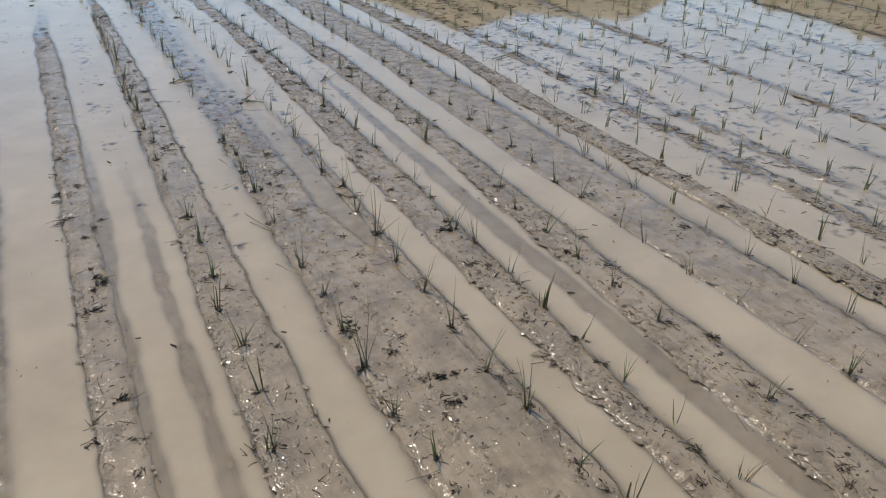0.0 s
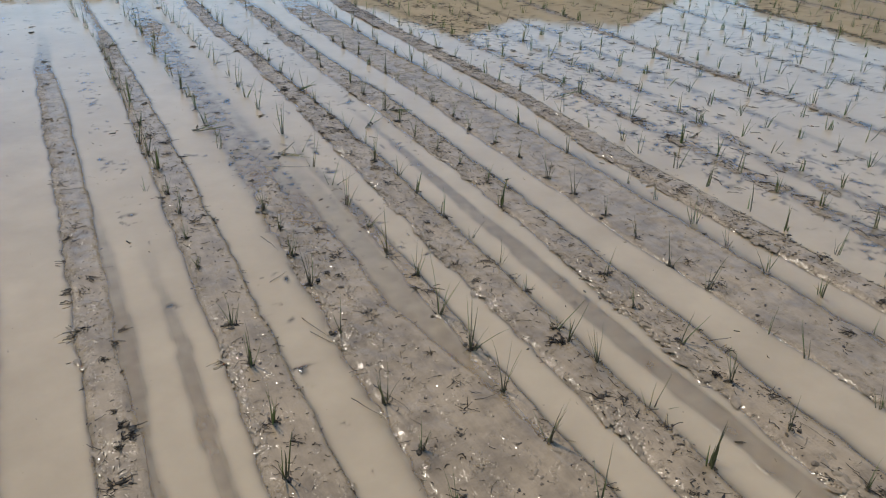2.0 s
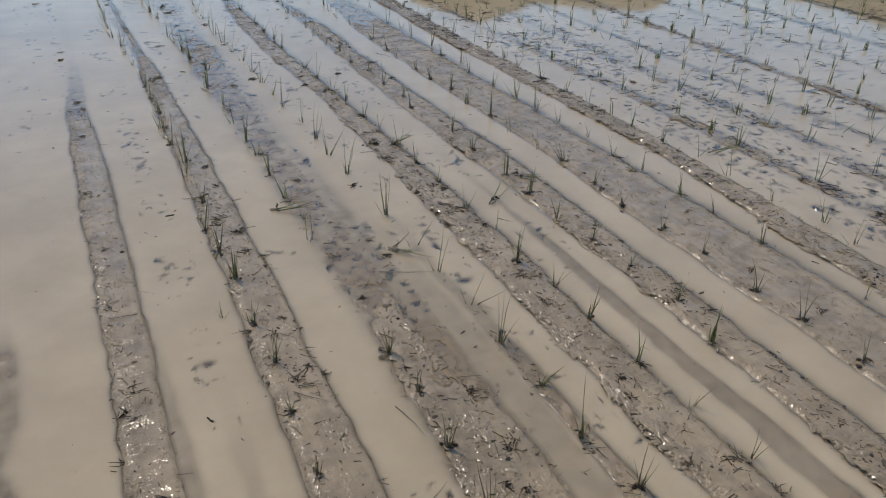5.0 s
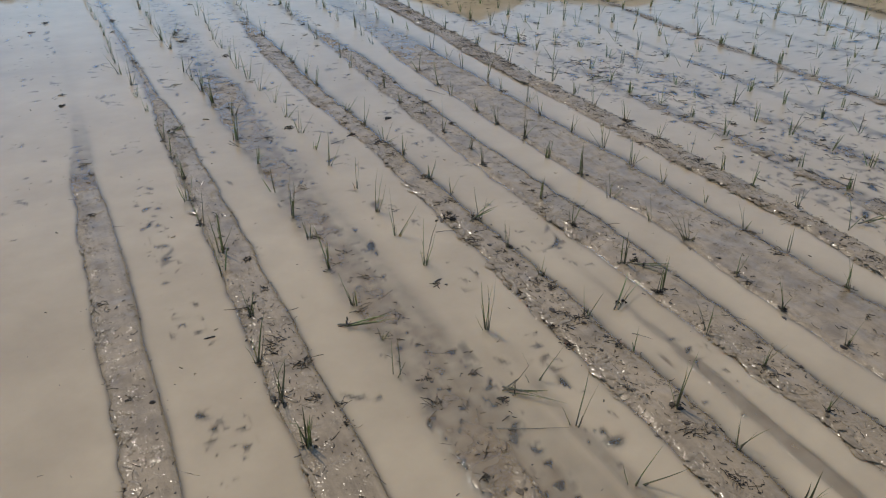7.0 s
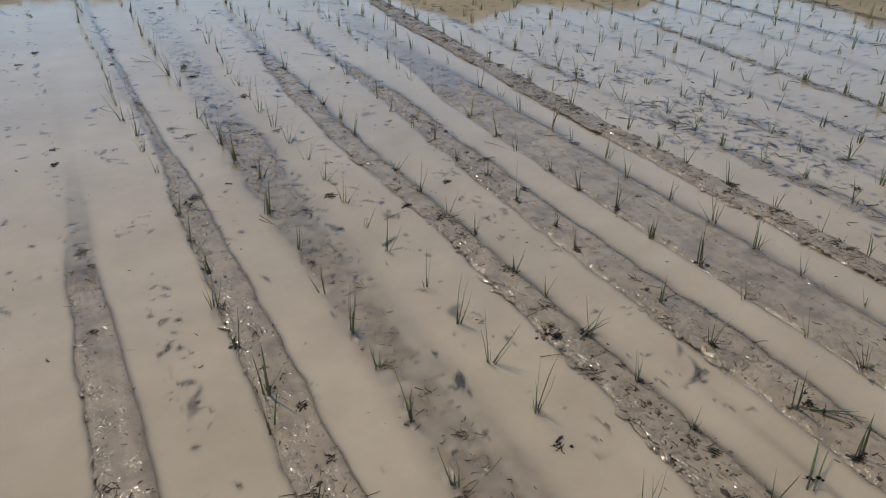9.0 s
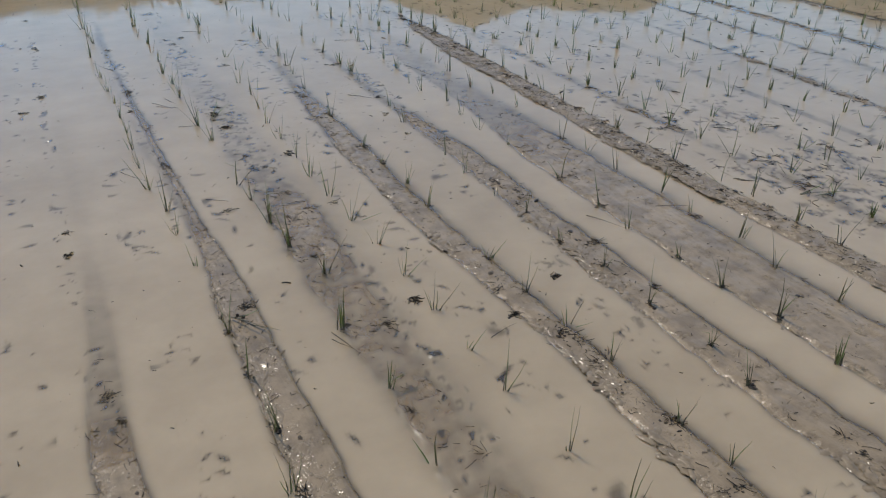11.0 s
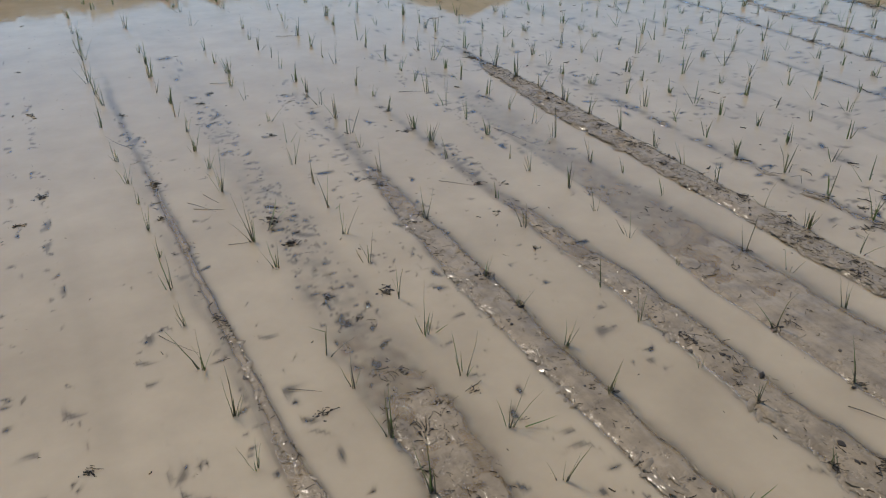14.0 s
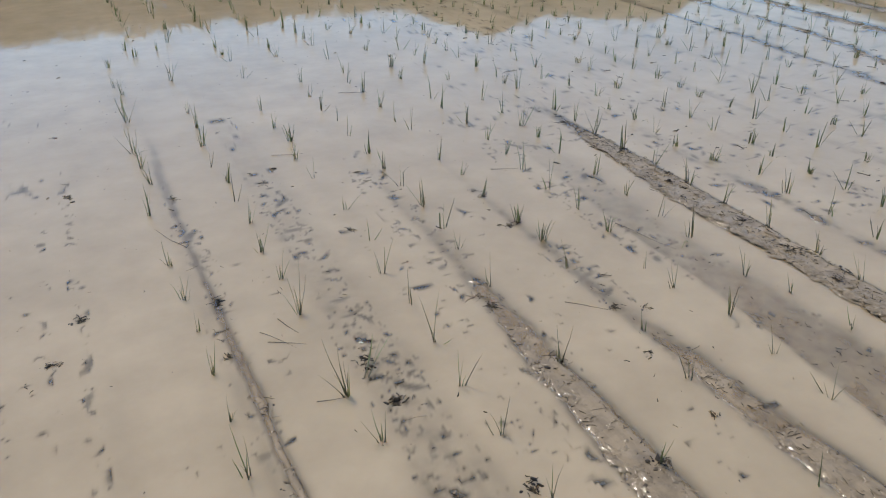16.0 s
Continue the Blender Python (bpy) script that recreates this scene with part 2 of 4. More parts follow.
ridge("second_crest", [(6.4, .44, .49, -0.014), (6.8, .455, .488, 0.0014), (7.2, .448, .474, 0.002), (7.7, .437, .460, 0.002), (8.2, .428, .452, -0.001), (9.5, .395, .42, -0.005), (10.1, .41, .44, -0.01), (10.6, .41, .44, -0.034)], 0.05, 0.05, 0.0015)
ridge("third", [(0, .65, .80, .006), (2, .65, .80, .0055), (3, .675, .82, .0045), (3.8, .70, .84, .0), (4.4, .71, .85, -.005), (5.5, .71, .85, -.005), (6.0, .70, .86, -.003),
      (6.5, .70, .88, -.001), (6.9, .70, .90, .0), (7.2, .70, .86, -.007), (8, .72, .84, -.014), (9.5, .74, .82, -.018), (10.5, .74, .82, -.03)], 0.10, 0.12, 0.0066)
ridge("third_flat", [(0, .78, 1.0, 0.004), (2, .78, .99, 0.004), (2.4, .78, .96, 0.004), (2.8, .78, .90, 0.003), (3.2, .78, .90, 0.001), (4, .8, .92, -0.006), (5, .8, .90, -0.009), (6, .8, .90, -0.011),
      (7, .8, .92, -0.013), (8, .75, .9, -0.016), (10, .75, .9, -0.018), (11.5, .75, .9, -0.03)], 0.05, 0.11, 0.004)
ridge("third_film", [(0, .78, 1.0, -0.003), (2.4, .78, 1.0, -0.004), (3.0, .78, 1.0, -0.008), (3.7, .78, 1.0, -0.009), (4.4, .8, .98, -0.02), (4.8, .8, .98, -0.034)], 0.05, 0.06, 0.003)
ridge("third_strip", [(0, .97, 1.04, 0.002), (2.3, .99, 1.035, 0.002), (3.0, .995, 1.05, 0.0), (3.5, 1.01, 1.06, -0.004), (4.1, 1.0, 1.04, -0.012), (4.6, 1.0, 1.04, -0.03)], 0.05, 0.05, 0.003)
ridge("fourth", [(0, 1.17, 1.25, 0.01), (1, 1.17, 1.26, 0.01), (2, 1.17, 1.29, 0.01), (3, 1.165, 1.32, 0.0091), (4, 1.19, 1.335, 0.0086), (5, 1.21, 1.325, 0.0077), (5.85, 1.215, 1.30, 0.006), (6.1, 1.20, 1.30, 0.0055), (6.35, 1.178, 1.29, 0.005), (6.65, 1.16, 1.275, 0.005),
      (7, 1.165, 1.28, 0.0045), (7.5, 1.165, 1.30, 0.0035), (7.8, 1.185, 1.29, 0.002), (8.2, 1.205, 1.30, -0.002), (8.5, 1.24, 1.30, -0.009), (9.2, 1.25, 1.29, -0.012), (9.7, 1.25, 1.29, -0.03)], 0.036, 0.11, 0.0045)
ridge("fourth_bar", [(0, 1.40, 1.49, -0.004), (2.5, 1.40, 1.48, -0.0045), (3, 1.42, 1.485, -0.0045), (3.6, 1.43, 1.475, -0.004), (4.2, 1.45, 1.485, -0.006), (4.7, 1.46, 1.48, -0.02), (5, 1.46, 1.48, -0.034)], 0.035, 0.035, 0.002)
ridge("fifth", [(0, 1.45, 1.66, 0.0091), (1.5, 1.49, 1.66, 0.0091), (2.2, 1.52, 1.67, 0.0086), (3.1, 1.57, 1.70, 0.0082), (3.8, 1.585, 1.71, 0.0077), (4.8, 1.57, 1.735, 0.0077), (5.5, 1.54, 1.70, 0.0055),
      (6.5, 1.56, 1.69, 0.0042), (7.1, 1.575, 1.71, 0.003), (7.7, 1.59, 1.68, -0.001), (8, 1.58, 1.64, -0.006), (8.8, 1.6, 1.64, -0.008), (9.6, 1.6, 1.64, -0.03)], 0.05, 0.11, 0.0045)
ridge("sixth", [(0, 1.885, 2.17, 0.0054), (2, 1.885, 2.16, 0.005), (3, 1.87, 2.17, 0.006), (4, 1.88, 2.18, 0.006), (4.7, 1.91, 2.17, 0.006), (6, 1.875, 2.15, 0.005), (7, 1.87, 2.16, 0.002),
      (7.5, 1.93, 2.16, -0.003), (8.1, 1.97, 2.16, -0.007), (8.7, 2.0, 2.17, -0.011), (9.4, 2.05, 2.2, -0.018), (10, 2.1, 2.2, -0.03)], 0.045, 0.17, 0.0038)
ridge("seventh", [(0, 2.35, 2.49, 0.0118), (2, 2.31, 2.44, 0.0118), (3.5, 2.29, 2.43, 0.0118), (4.5, 2.38, 2.48, 0.0109), (6, 2.335, 2.46, 0.0109), (7, 2.32, 2.45, 0.0104), (8, 2.345, 2.47, 0.0091),
      (8.6, 2.33, 2.50, 0.0073), (9.2, 2.40, 2.5, 0.006), (9.5, 2.42, 2.5, -0.002), (10.2, 2.42, 2.5, -0.03)], 0.038, 0.05, 0.0067)
ridge("eighth", [(0, 2.72, 2.86, -0.001), (3, 2.74, 2.84, -0.001), (5, 2.75, 2.85, -0.003), (6, 2.72, 2.80, -0.008), (7.2, 2.70, 2.76, -0.010), (8.5, 2.7, 2.76, -0.012), (9.5, 2.7, 2.76, -0.026)], 0.07, 0.09, 0.014)
ridge("ninth", [(0, 3.0, 3.1, -0.006), (2, 3.0, 3.1, -0.005), (3.2, 2.95, 3.05, -0.005), (4.4, 3.12, 3.22, -0.006), (5.5, 3.1, 3.2, -0.010), (7, 3.1, 3.16, -0.012), (9, 3.1, 3.16, -0.027)], 0.07, 0.09, 0.014)
ridge("tenth", [(0, 3.46, 3.52, -0.01), (5, 3.45, 3.52, -0.008), (7, 3.46, 3.52, -0.007), (8, 3.46, 3.52, -0.017)], 0.05, 0.05, 0.006)
ridge("eleventh", [(0, 3.87, 3.94, 0.0044), (4, 3.87, 3.94, 0.0044), (5.5, 3.88, 3.95, 0.0044), (7, 3.94, 4.0, 0.005), (7.6, 3.98, 4.04, 0.002), (8.5, 4.0, 4.05, -0.007), (9.5, 4, 4.05, -0.021)], 0.05, 0.05, 0.006)
ridge("twelfth", [(0, 4.54, 4.60, -0.003), (4.8, 4.53, 4.58, -0.003), (7, 4.52, 4.58, -0.008), (9, 4.55, 4.61, 0), (10.5, 4.66, 4.73, -0.001), (12, 4.7, 4.8, -0.009), (13, 4.7, 4.8, -0.026)], 0.05, 0.05, 0.007)
ridge("thirteenth", [(0, 5.1, 5.2, -0.009), (6, 5.05, 5.15, -0.007), (8, 5.0, 5.1, 0.001), (9.6, 4.98, 5.08, 0.001), (10.4, 5.2, 5.3, 0.001), (12.5, 5.3, 5.4, -0.003), (14, 5.3, 5.4, -0.025)], 0.05, 0.05, 0.007)
ridge("fourteenth", [(0, 5.72, 5.82, -0.003), (6, 5.75, 5.85, -0.001), (10, 5.75, 5.9, 0), (13, 5.8, 5.95, 0), (15, 5.8, 5.95, -0.015)], 0.05, 0.05, 0.007)
ridge("fifteenth", [(0, 6.55, 6.65, 0.004), (6, 6.5, 6.6, 0.004), (10, 6.4, 6.55, 0.0034), (14, 6.4, 6.55, 0.003), (16, 6.4, 6.55, -0.012)], 0.05, 0.05, 0.007)
ridge("sixteenth", [(0, 7.3, 7.4, 0.004), (8, 7.3, 7.4, 0.004), (16, 7.3, 7.5, 0.004)], 0.05, 0.05, 0.007)


# Stretches of open water in which lumps of rotting leaves lie just under the surface: x and y from, to, and how many.
LUMPS = [(0.68, 0.95, 3, 4.6, 0.52), (0.69, 0.93, 4.6, 6.9, 0.54), (0.7, 0.92, 6.9, 8.6, 0.6), (0.72, 0.9, 7.2, 10.6, 0.52), (-0.02, 0.11, 5.65, 6.9, 0.52), (-0.02, 0.06, 6.9, 10.2, 0.44), (-0.11, -0.05, 8.2, 11, 0.3), (-0.25, -0.05, 5.5, 11, 0.1), (0.18, 0.32, 3, 4.6, 0.46), (0.18, 0.32, 4.6, 8, 0.34), (1.14, 1.36, 7.6, 9.8, 0.46)]
LUMPS += [(1.56, 1.73, 7.2, 9.2, 0.5), (1.85, 2.2, 7, 10.2, 0.26), (2.55, 3.3, 0, 7.2, 0.5), (2.55, 3.3, 6.8, 13, 0.16), (3.3, 6.5, 0, 6.5, 0.34), (3.3, 6.5, 6, 14, 0.12), (0.95, 1.16, 3, 9, 0.2), (1.36, 1.56, 3.5, 9, 0.16), (0.36, 0.5, 6.8, 10.2, 0.42), (2.15, 2.6, 9, 13, 0.14), (0.5, 0.66, 2, 9, 0.08)]


def bed_height(x, y, want_crumb=False):
    """Height of the mud over the water's level, for arrays of places; and how crumbly it is."""
    h = BED + 0.004 * grain(x, y, 0.35, 3) + 0.002 * grain(x, y, 0.07, 4)
    crumb, rot = np.zeros(x.shape), np.zeros(x.shape)
    for i, (name, knots, wl, wr, lump) in enumerate(RIDGES):
        ks = np.array(knots)
        near = (x > ks[:, 1].min() - 0.1) & (x < ks[:, 2].max() + 0.1)
        if not near.any():
            continue
        yy, xx = y[near], x[near]
        left, right, top = (np.interp(yy, ks[:, 0], ks[:, j]) for j in (1, 2, 3))
        left = left + 0.007 * grain(yy, 0 * yy, 0.22, 11 + i) + 0.005 * grain(yy, 0 * yy, 0.06, 41 + i) - 0.003
        right = right + 0.007 * grain(yy, 0 * yy, 0.25, 71 + i) + 0.005 * grain(yy, 0 * yy, 0.07, 101 + i) + 0.003
        rise = step((xx - left + wl * 0.7) / wl) * step((right + wr * 0.7 - xx) / wr)
        top = top + lump * (0.55 * grain(xx, yy, 0.13, 130 + i) + 0.55 * grain(xx, yy, 0.045, 160 + i) + 0.35 * grain(xx, yy, 0.02, 190 + i))
        # the banks are pushed up a little
        rim = np.exp(-((xx - left - 0.018) / 0.016) ** 2) + 0.6 * np.exp(-((xx - right + 0.018) / 0.016) ** 2)
        top = top + 0.32 * lump * rim * (0.4 + 1.3 * grain(xx, yy, 0.035, 220 + i))
        if name in ("fourth", "fifth", "seventh"):
            # churned soft shoulder towards the wheel track
            left = left - 0.008
            worn = 1 - step((xx - left) / 0.045)
            top = top - 0.0095 * worn + 0.0022 * worn * grain(xx, yy * 0.6, 0.028, 250 + i)
        here = BED + (top - BED) * rise
        over = here > h[near]
        h[near] = np.maximum(h[near], here)
        if want_crumb:
            c = rise * np.clip(0.25 + lump / 0.0035 * 0.4 + 0.6 * rim, 0, 1) + (0.9 if wl < 0.055 and lump > 0.0022 else 0.0) * step(rise * 3) * np.exp(-((xx - left - 0.006) / 0.026) ** 2)
            crumb[near] = np.where(over, np.clip(c, 0, 2), crumb[near])
    for k, (xa, xb, ya, yb, amount) in enumerate(LUMPS):
        inside = (x > xa) & (x < xb) & (y > ya) & (y < yb)
        if inside.any():
            xx, yy = x[inside], y[inside]
            edge = np.minimum(step((xx - xa) / 0.05) * step((xb - xx) / 0.05), step((yy - ya) / 0.3) * step((yb - yy) / 0.3))
            thick = np.clip(amount * edge * (0.75 + 1.5 * grain(xx, yy, 0.24, 345 + k) + 0.7 * grain(xx, yy, 0.09, 346 + k)), 0, 1)
            up, lift = drowned_mat(xx, yy, 0.060 if xa < 2.5 else 0.07, 300 + 9 * k, 1.3 * thick)
            frayed, lift2 = drowned_mat(xx, yy, 0.030 if xa < 2.5 else 0.04, 500 + 9 * k, 0.55 * thick)
            up, lift = np.maximum(up, frayed), np.where(up > frayed, lift, lift2)
            clump, lift2 = drowned_mat(xx, yy, 0.1, 700 + 9 * k, 0.85 * thick)
            up, lift = np.maximum(up, clump), np.where(up > clump, lift, lift2)
            lying = BED + (-BED - 0.0027 + 0.0032 * lift) * up
            rot[inside] = np.maximum(rot[inside], np.where(lying > h[inside], up, 0.22 * up))
            h[inside] = np.maximum(h[inside], lying)
    return (h, crumb, rot) if want_crumb else h


def axis(stretches, coarse_from, coarse_to, widest, far):
    """Coordinates: stretches of (from, to, cell), cells that grow outwards on both sides."""
    out = [v for lo, hi, cell in stretches for v in np.arange(lo, hi - cell / 2, cell)]

    def outwards(v, d, way, coarse):
        row = []
        while way * v < way * coarse:
            d = min(d * 1.07, widest)
            v += way * d
            row.append(v)
        while way * v < far:
            d *= 1.35
            v += way * d
            row.append(v)
        return row
    return np.array(outwards(out[0], stretches[0][2], -1, coarse_from)[::-1] + out + outwards(out[-1], stretches[-1][2], 1, coarse_to))


def sheet(name, xs, ys, zs, mat, **values):
    nx, ny = len(xs), len(ys)
    gx, gy = np.meshgrid(xs, ys, indexing="ij")
    co = np.stack([gx, gy, zs], -1).reshape(-1, 3)
    idx = np.arange(nx * ny).reshape(nx, ny)
    quads = np.stack([idx[:-1, :-1], idx[1:, :-1], idx[1:, 1:], idx[:-1, 1:]], -1).reshape(-1, 4)
    me = bpy.data.meshes.new(name)
    me.vertices.add(len(co))
    me.vertices.foreach_set("co", co.ravel())
    me.loops.add(quads.size)
    me.loops.foreach_set("vertex_index", quads.ravel().astype(np.int32))
    me.polygons.add(len(quads))
    me.polygons.foreach_set("loop_start", np.arange(0, quads.size, 4, dtype=np.int32))
    me.update()
    me.validate()
    me.shade_smooth()
    for key, value in values.items():
        at = me.attributes.new(key, "FLOAT", "POINT")
        at.data.foreach_set("value", value.ravel().astype(np.float32))
    me.materials.append(mat)
    return new(name, me)


XS = axis([(-0.15, 1.75, 0.009), (1.75, 3.2, 0.0135)], -1.3, 8.0, 0.07, 3000)
YS = axis([(1.15, 9.4, 0.013)], -0.2, 15.5, 0.07, 3000)
GX, GY = np.meshgrid(XS, YS, indexing="ij")
HEIGHT, CRUMB, LEAFY = (v.reshape(GX.shape) for v in bed_height(GX.ravel(), GY.ravel(), True))
reach = np.maximum(np.abs(GX - 5), np.abs(GY - 8))
LAND = np.maximum(step((reach - 60) / 6), step((GY - 37) / 2))
HEIGHT = HEIGHT * (1 - LAND) + 0.5 * LAND

ground = tagged(sheet("ground", XS, YS, HEIGHT, MUD, crumb=CRUMB, rot=LEAFY), "wet brown mud bed with low ridges left by planting", "field", kind="structure")
wx, wy = XS[np.abs(XS - 5) < 75], YS[np.abs(YS - 8) < 75]
inx, iny = np.abs(XS - 5) < 75, np.abs(YS - 8) < 75
WDEPTH = np.maximum(0.0, -HEIGHT[np.ix_(inx, iny)])
water = tagged(sheet("water", wx, wy, np.zeros(WDEPTH.shape), WATER, depth=WDEPTH), "shallow silty beige water between the mud ridges", "water", kind="structure")


def height_at(x, y):
    return float(bed_height(np.array([float(x)]), np.array([float(y)]))[0])


def part(name, bm, mat, parent=None, label=""):
    me = bpy.data.meshes.new(name)
    bm.to_mesh(me)
    bm.free()
    me.materials.append(mat)
    ob = new(name, me)
    ob.parent = parent
    return tagged(ob, label)


# ---- wooded hills round the valley ----
def hills():
    """One ring of wooded hills; the skyline as angles above the field."""
    line = [(-180, 7), (-120, 8), (-60, 9), (-20, 9), (-6, 9), (5, 9), (16, 9.3), (20, 10.6), (23, 11.3), (25.7, 12.3), (29.5, 13.1), (31, 12.5), (33, 11.6), (36, 11.7), (41, 11.6),
            (43.3, 10.3), (45, 9.1), (46.5, 8.6), (48, 8.8), (50.3, 10), (54.3, 10.4), (56.4, 11), (60, 11), (75, 10.5), (100, 9), (140, 8), (180, 7)]
    az = np.radians(np.linspace(-180, 180, 1441))
    up = np.interp(np.degrees(az), *zip(*line))
    rings = np.linspace(0, 1, 26)
    a, r = np.meshgrid(az, rings, indexing="ij")
    dist = 330 + 220 * r
    crest = np.tan(np.radians(up))[:, None] * 520
    z = crest * step((r - 0.0) / 0.86) * np.where(r > 0.86, 1 - 1.2 * (r - 0.86), 1)
    px, py = 0.1 + dist * np.sin(a), 3 + dist * np.cos(a)
    z = z + (grain(px, py, 9, 7) * 1.6 + grain(px, py, 4, 8) * 1.0) * step(r * 4)
    me = bpy.data.meshes.new("hills")
    co = np.stack([px, py, z], -1).reshape(-1, 3)
    n, k = a.shape
    idx = np.arange(n * k).reshape(n, k)
    quads = np.stack([idx[:-1, :-1], idx[:-1, 1:], idx[1:, 1:], idx[1:, :-1]], -1).reshape(-1, 4)
    me.from_pydata(co.tolist(), [], quads.tolist())
    me.materials.append(WOODS)
    return tagged(new("backdrop_hills", me), "distant olive green wooded hills mirrored in the water", "hills", kind="structure")


hills()


# ---- the trees at the end of the field, seen only as their image in the water ----
def foliage_material():
    m, nt, s, out = material("foliage")
    rnd = nt.nodes.new("ShaderNodeNewGeometry").outputs["Random Per Island"]
    col = ramp(nt, rnd, [(0.0, (0.058, 0.056, 0.024)), (0.5, (0.090, 0.084, 0.036)), (1.0, (0.130, 0.113, 0.052))])
    nt.links.new(col, s.inputs["Base Color"])
    s.inputs["Roughness"].default_value = 0.6
    return m


FOLIAGE = foliage_material()
BARK = plant_material("bark", [(0.0, (0.07, 0.055, 0.04)), (1.0, (0.12, 0.095, 0.07))], 0.9)


def tree(seed, height):
    r = random.Random(seed)
    top = tagged(new("tree"), "broad olive green tree at the end of the paddy", "tree", "trees along the field's end")
    bm = bmesh.new()

    def limb(a, b, ra, rb):
        a, b = Vector(a), Vector(b)
        way = (b - a).normalized()
        u = way.orthogonal().normalized()
        v = way.cross(u)
        rings = [[bm.verts.new(c + (u * math.cos(t) + v * math.sin(t)) * q) for t in (k * math.pi / 4 for k in range(8))] for c, q in ((a, ra), (b, rb))]
        for k in range(8):
            bm.faces.new((rings[0][k], rings[0][(k + 1) % 8], rings[1][(k + 1) % 8], rings[1][k]))
    limb((0, 0, -0.2), (0.1, 0, height * 0.45), 0.16, 0.10)
    limb((0.1, 0, height * 0.45), (0.0, 0.1, height * 0.9), 0.10, 0.03)
    for k in range(9):
        a, z = r.uniform(0, 6.28), height * r.uniform(0.2, 0.7)
        limb((0.05, 0, z), (1.3 * math.cos(a), 1.3 * math.sin(a), z + height * 0.18), 0.06, 0.02)
    part("trunk", bm, BARK, top)
    bm = bmesh.new()
    for k in range(230):
        # clumps of leaves, thinning towards an uneven outline
        a, z = r.uniform(0, 6.28), r.uniform(0.06, 1.0) ** 0.8
        q = 1.9 * math.sqrt(r.random()) * (1 - 0.45 * z ** 4)
        c = Vector((q * math.cos(a), q * math.sin(a), height * z * (1 - 0.02 * q)))
        for n in range(26):
            p = c + Vector((r.gauss(0, .26), r.gauss(0, .26), r.gauss(0, .14)))
            if p.z > height + 0.12:
                continue
            u = Vector((r.gauss(0, 1), r.gauss(0, 1), r.gauss(0, .6))).normalized() * r.uniform(.10, .2)
            v = u.orthogonal().normalized() * r.uniform(.04, .07)
            bm.faces.new([bm.verts.new(p - u), bm.verts.new(p + v), bm.verts.new(p + u), bm.verts.new(p - v)])
    part("crown", bm, FOLIAGE, top)
    return top


tree_kinds = [tree(3, 5.45), tree(4, 5.6), tree(8, 5.5)]
tree_rng = random.Random(14)
for k, x in enumerate(np.arange(-11, 17.5, 2.0)):
    spot = pose(float(x) + tree_rng.uniform(-.3, .3), 40.2 + tree_rng.uniform(-.5, .5), 0.45, 0, 0, tree_rng.uniform(0, 360))
    if k < 3:
        tree_kinds[k].matrix_basis = spot
    else:
        copy_thing(tree_rng.choice(tree_kinds), spot)


# ---- rice seedlings ----
def blade(bm, rng, base, lean, heading, length, width, droop, kink=0.0):
    """A folded, tapering grass blade that rises from base and bends over."""
    n = 6
    p, tilt = Vector(base), radians(lean)
    rows = []
    for i in range(n + 1):
        f = i / n
        fold = Vector((math.sin(heading), math.cos(heading), 0))
        side = Vector((math.cos(heading), -math.sin(heading), 0))
        way = fold * math.sin(tilt) + Vector((0, 0, math.cos(tilt)))
        w = width * (0.75 + 0.25 * min(1, f * 4)) * (1 - f ** 2.2) + 0.0002
        nrm = side.cross(way)
        rows.append([bm.verts.new(p - side * w), bm.verts.new(p - nrm * w * 0.6), bm.verts.new(p + side * w)])
        p = p + way * (length / n)
        tilt += radians(droop) / n * (0.4 + 1.2 * f) + (radians(kink) if i == n // 2 else 0)
        heading += rng.uniform(-0.16, 0.16)
    for a, b in zip(rows, rows[1:]):
        bm.faces.new((a[0], a[1], b[1], b[0]))
        bm.faces.new((a[1], a[2], b[2], b[1]))
    return p


def tube(bm, a, b, ra, rb, sides=5):
    a, b = Vector(a), Vector(b)
    way = (b - a).normalized()
    u = way.orthogonal().normalized()
    v = way.cross(u)
    ring = []
    for c, r in ((a, ra), (b, rb)):
        ring.append([bm.verts.new(c + (u * math.cos(t) + v * math.sin(t)) * r) for t in (2 * math.pi * k / sides for k in range(sides))])
    for k in range(sides):
        bm.faces.new((ring[0][k], ring[0][(k + 1) % sides], ring[1][(k + 1) % sides], ring[1][k]))
    bm.faces.new(ring[1])


def strand(bm, r, at, heading, length, width, wander):
    """A thin wet strand that lies on the mud."""
    p, n, rows = Vector(at), 5, []
    for i in range(n + 1):
        side = Vector((math.cos(heading), -math.sin(heading), 0)) * width * (1 - 0.6 * i / n)
        lift = Vector((0, 0, width * 1.2))
        rows.append([bm.verts.new(p - side), bm.verts.new(p + lift), bm.verts.new(p + side)])
        p = p + Vector((math.sin(heading), math.cos(heading), 0)) * (length / n) + Vector((0, 0, r.uniform(-.0012, .0014)))
        heading += r.uniform(-wander, wander)
    for a, b in zip(rows, rows[1:]):
        bm.faces.new((a[0], a[1], b[1], b[0]))
        bm.faces.new((a[1], a[2], b[2], b[1]))


BALL = [(0, 0, 1), (.89, 0, .45), (.28, .85, .45), (-.72, .53, .45), (-.72, -.53, .45), (.28, -.85, .45), (.72, .53, -.45), (-.28, .85, -.45), (-.89, 0, -.45), (-.28, -.85, -.45), (.72, -.53, -.45)]


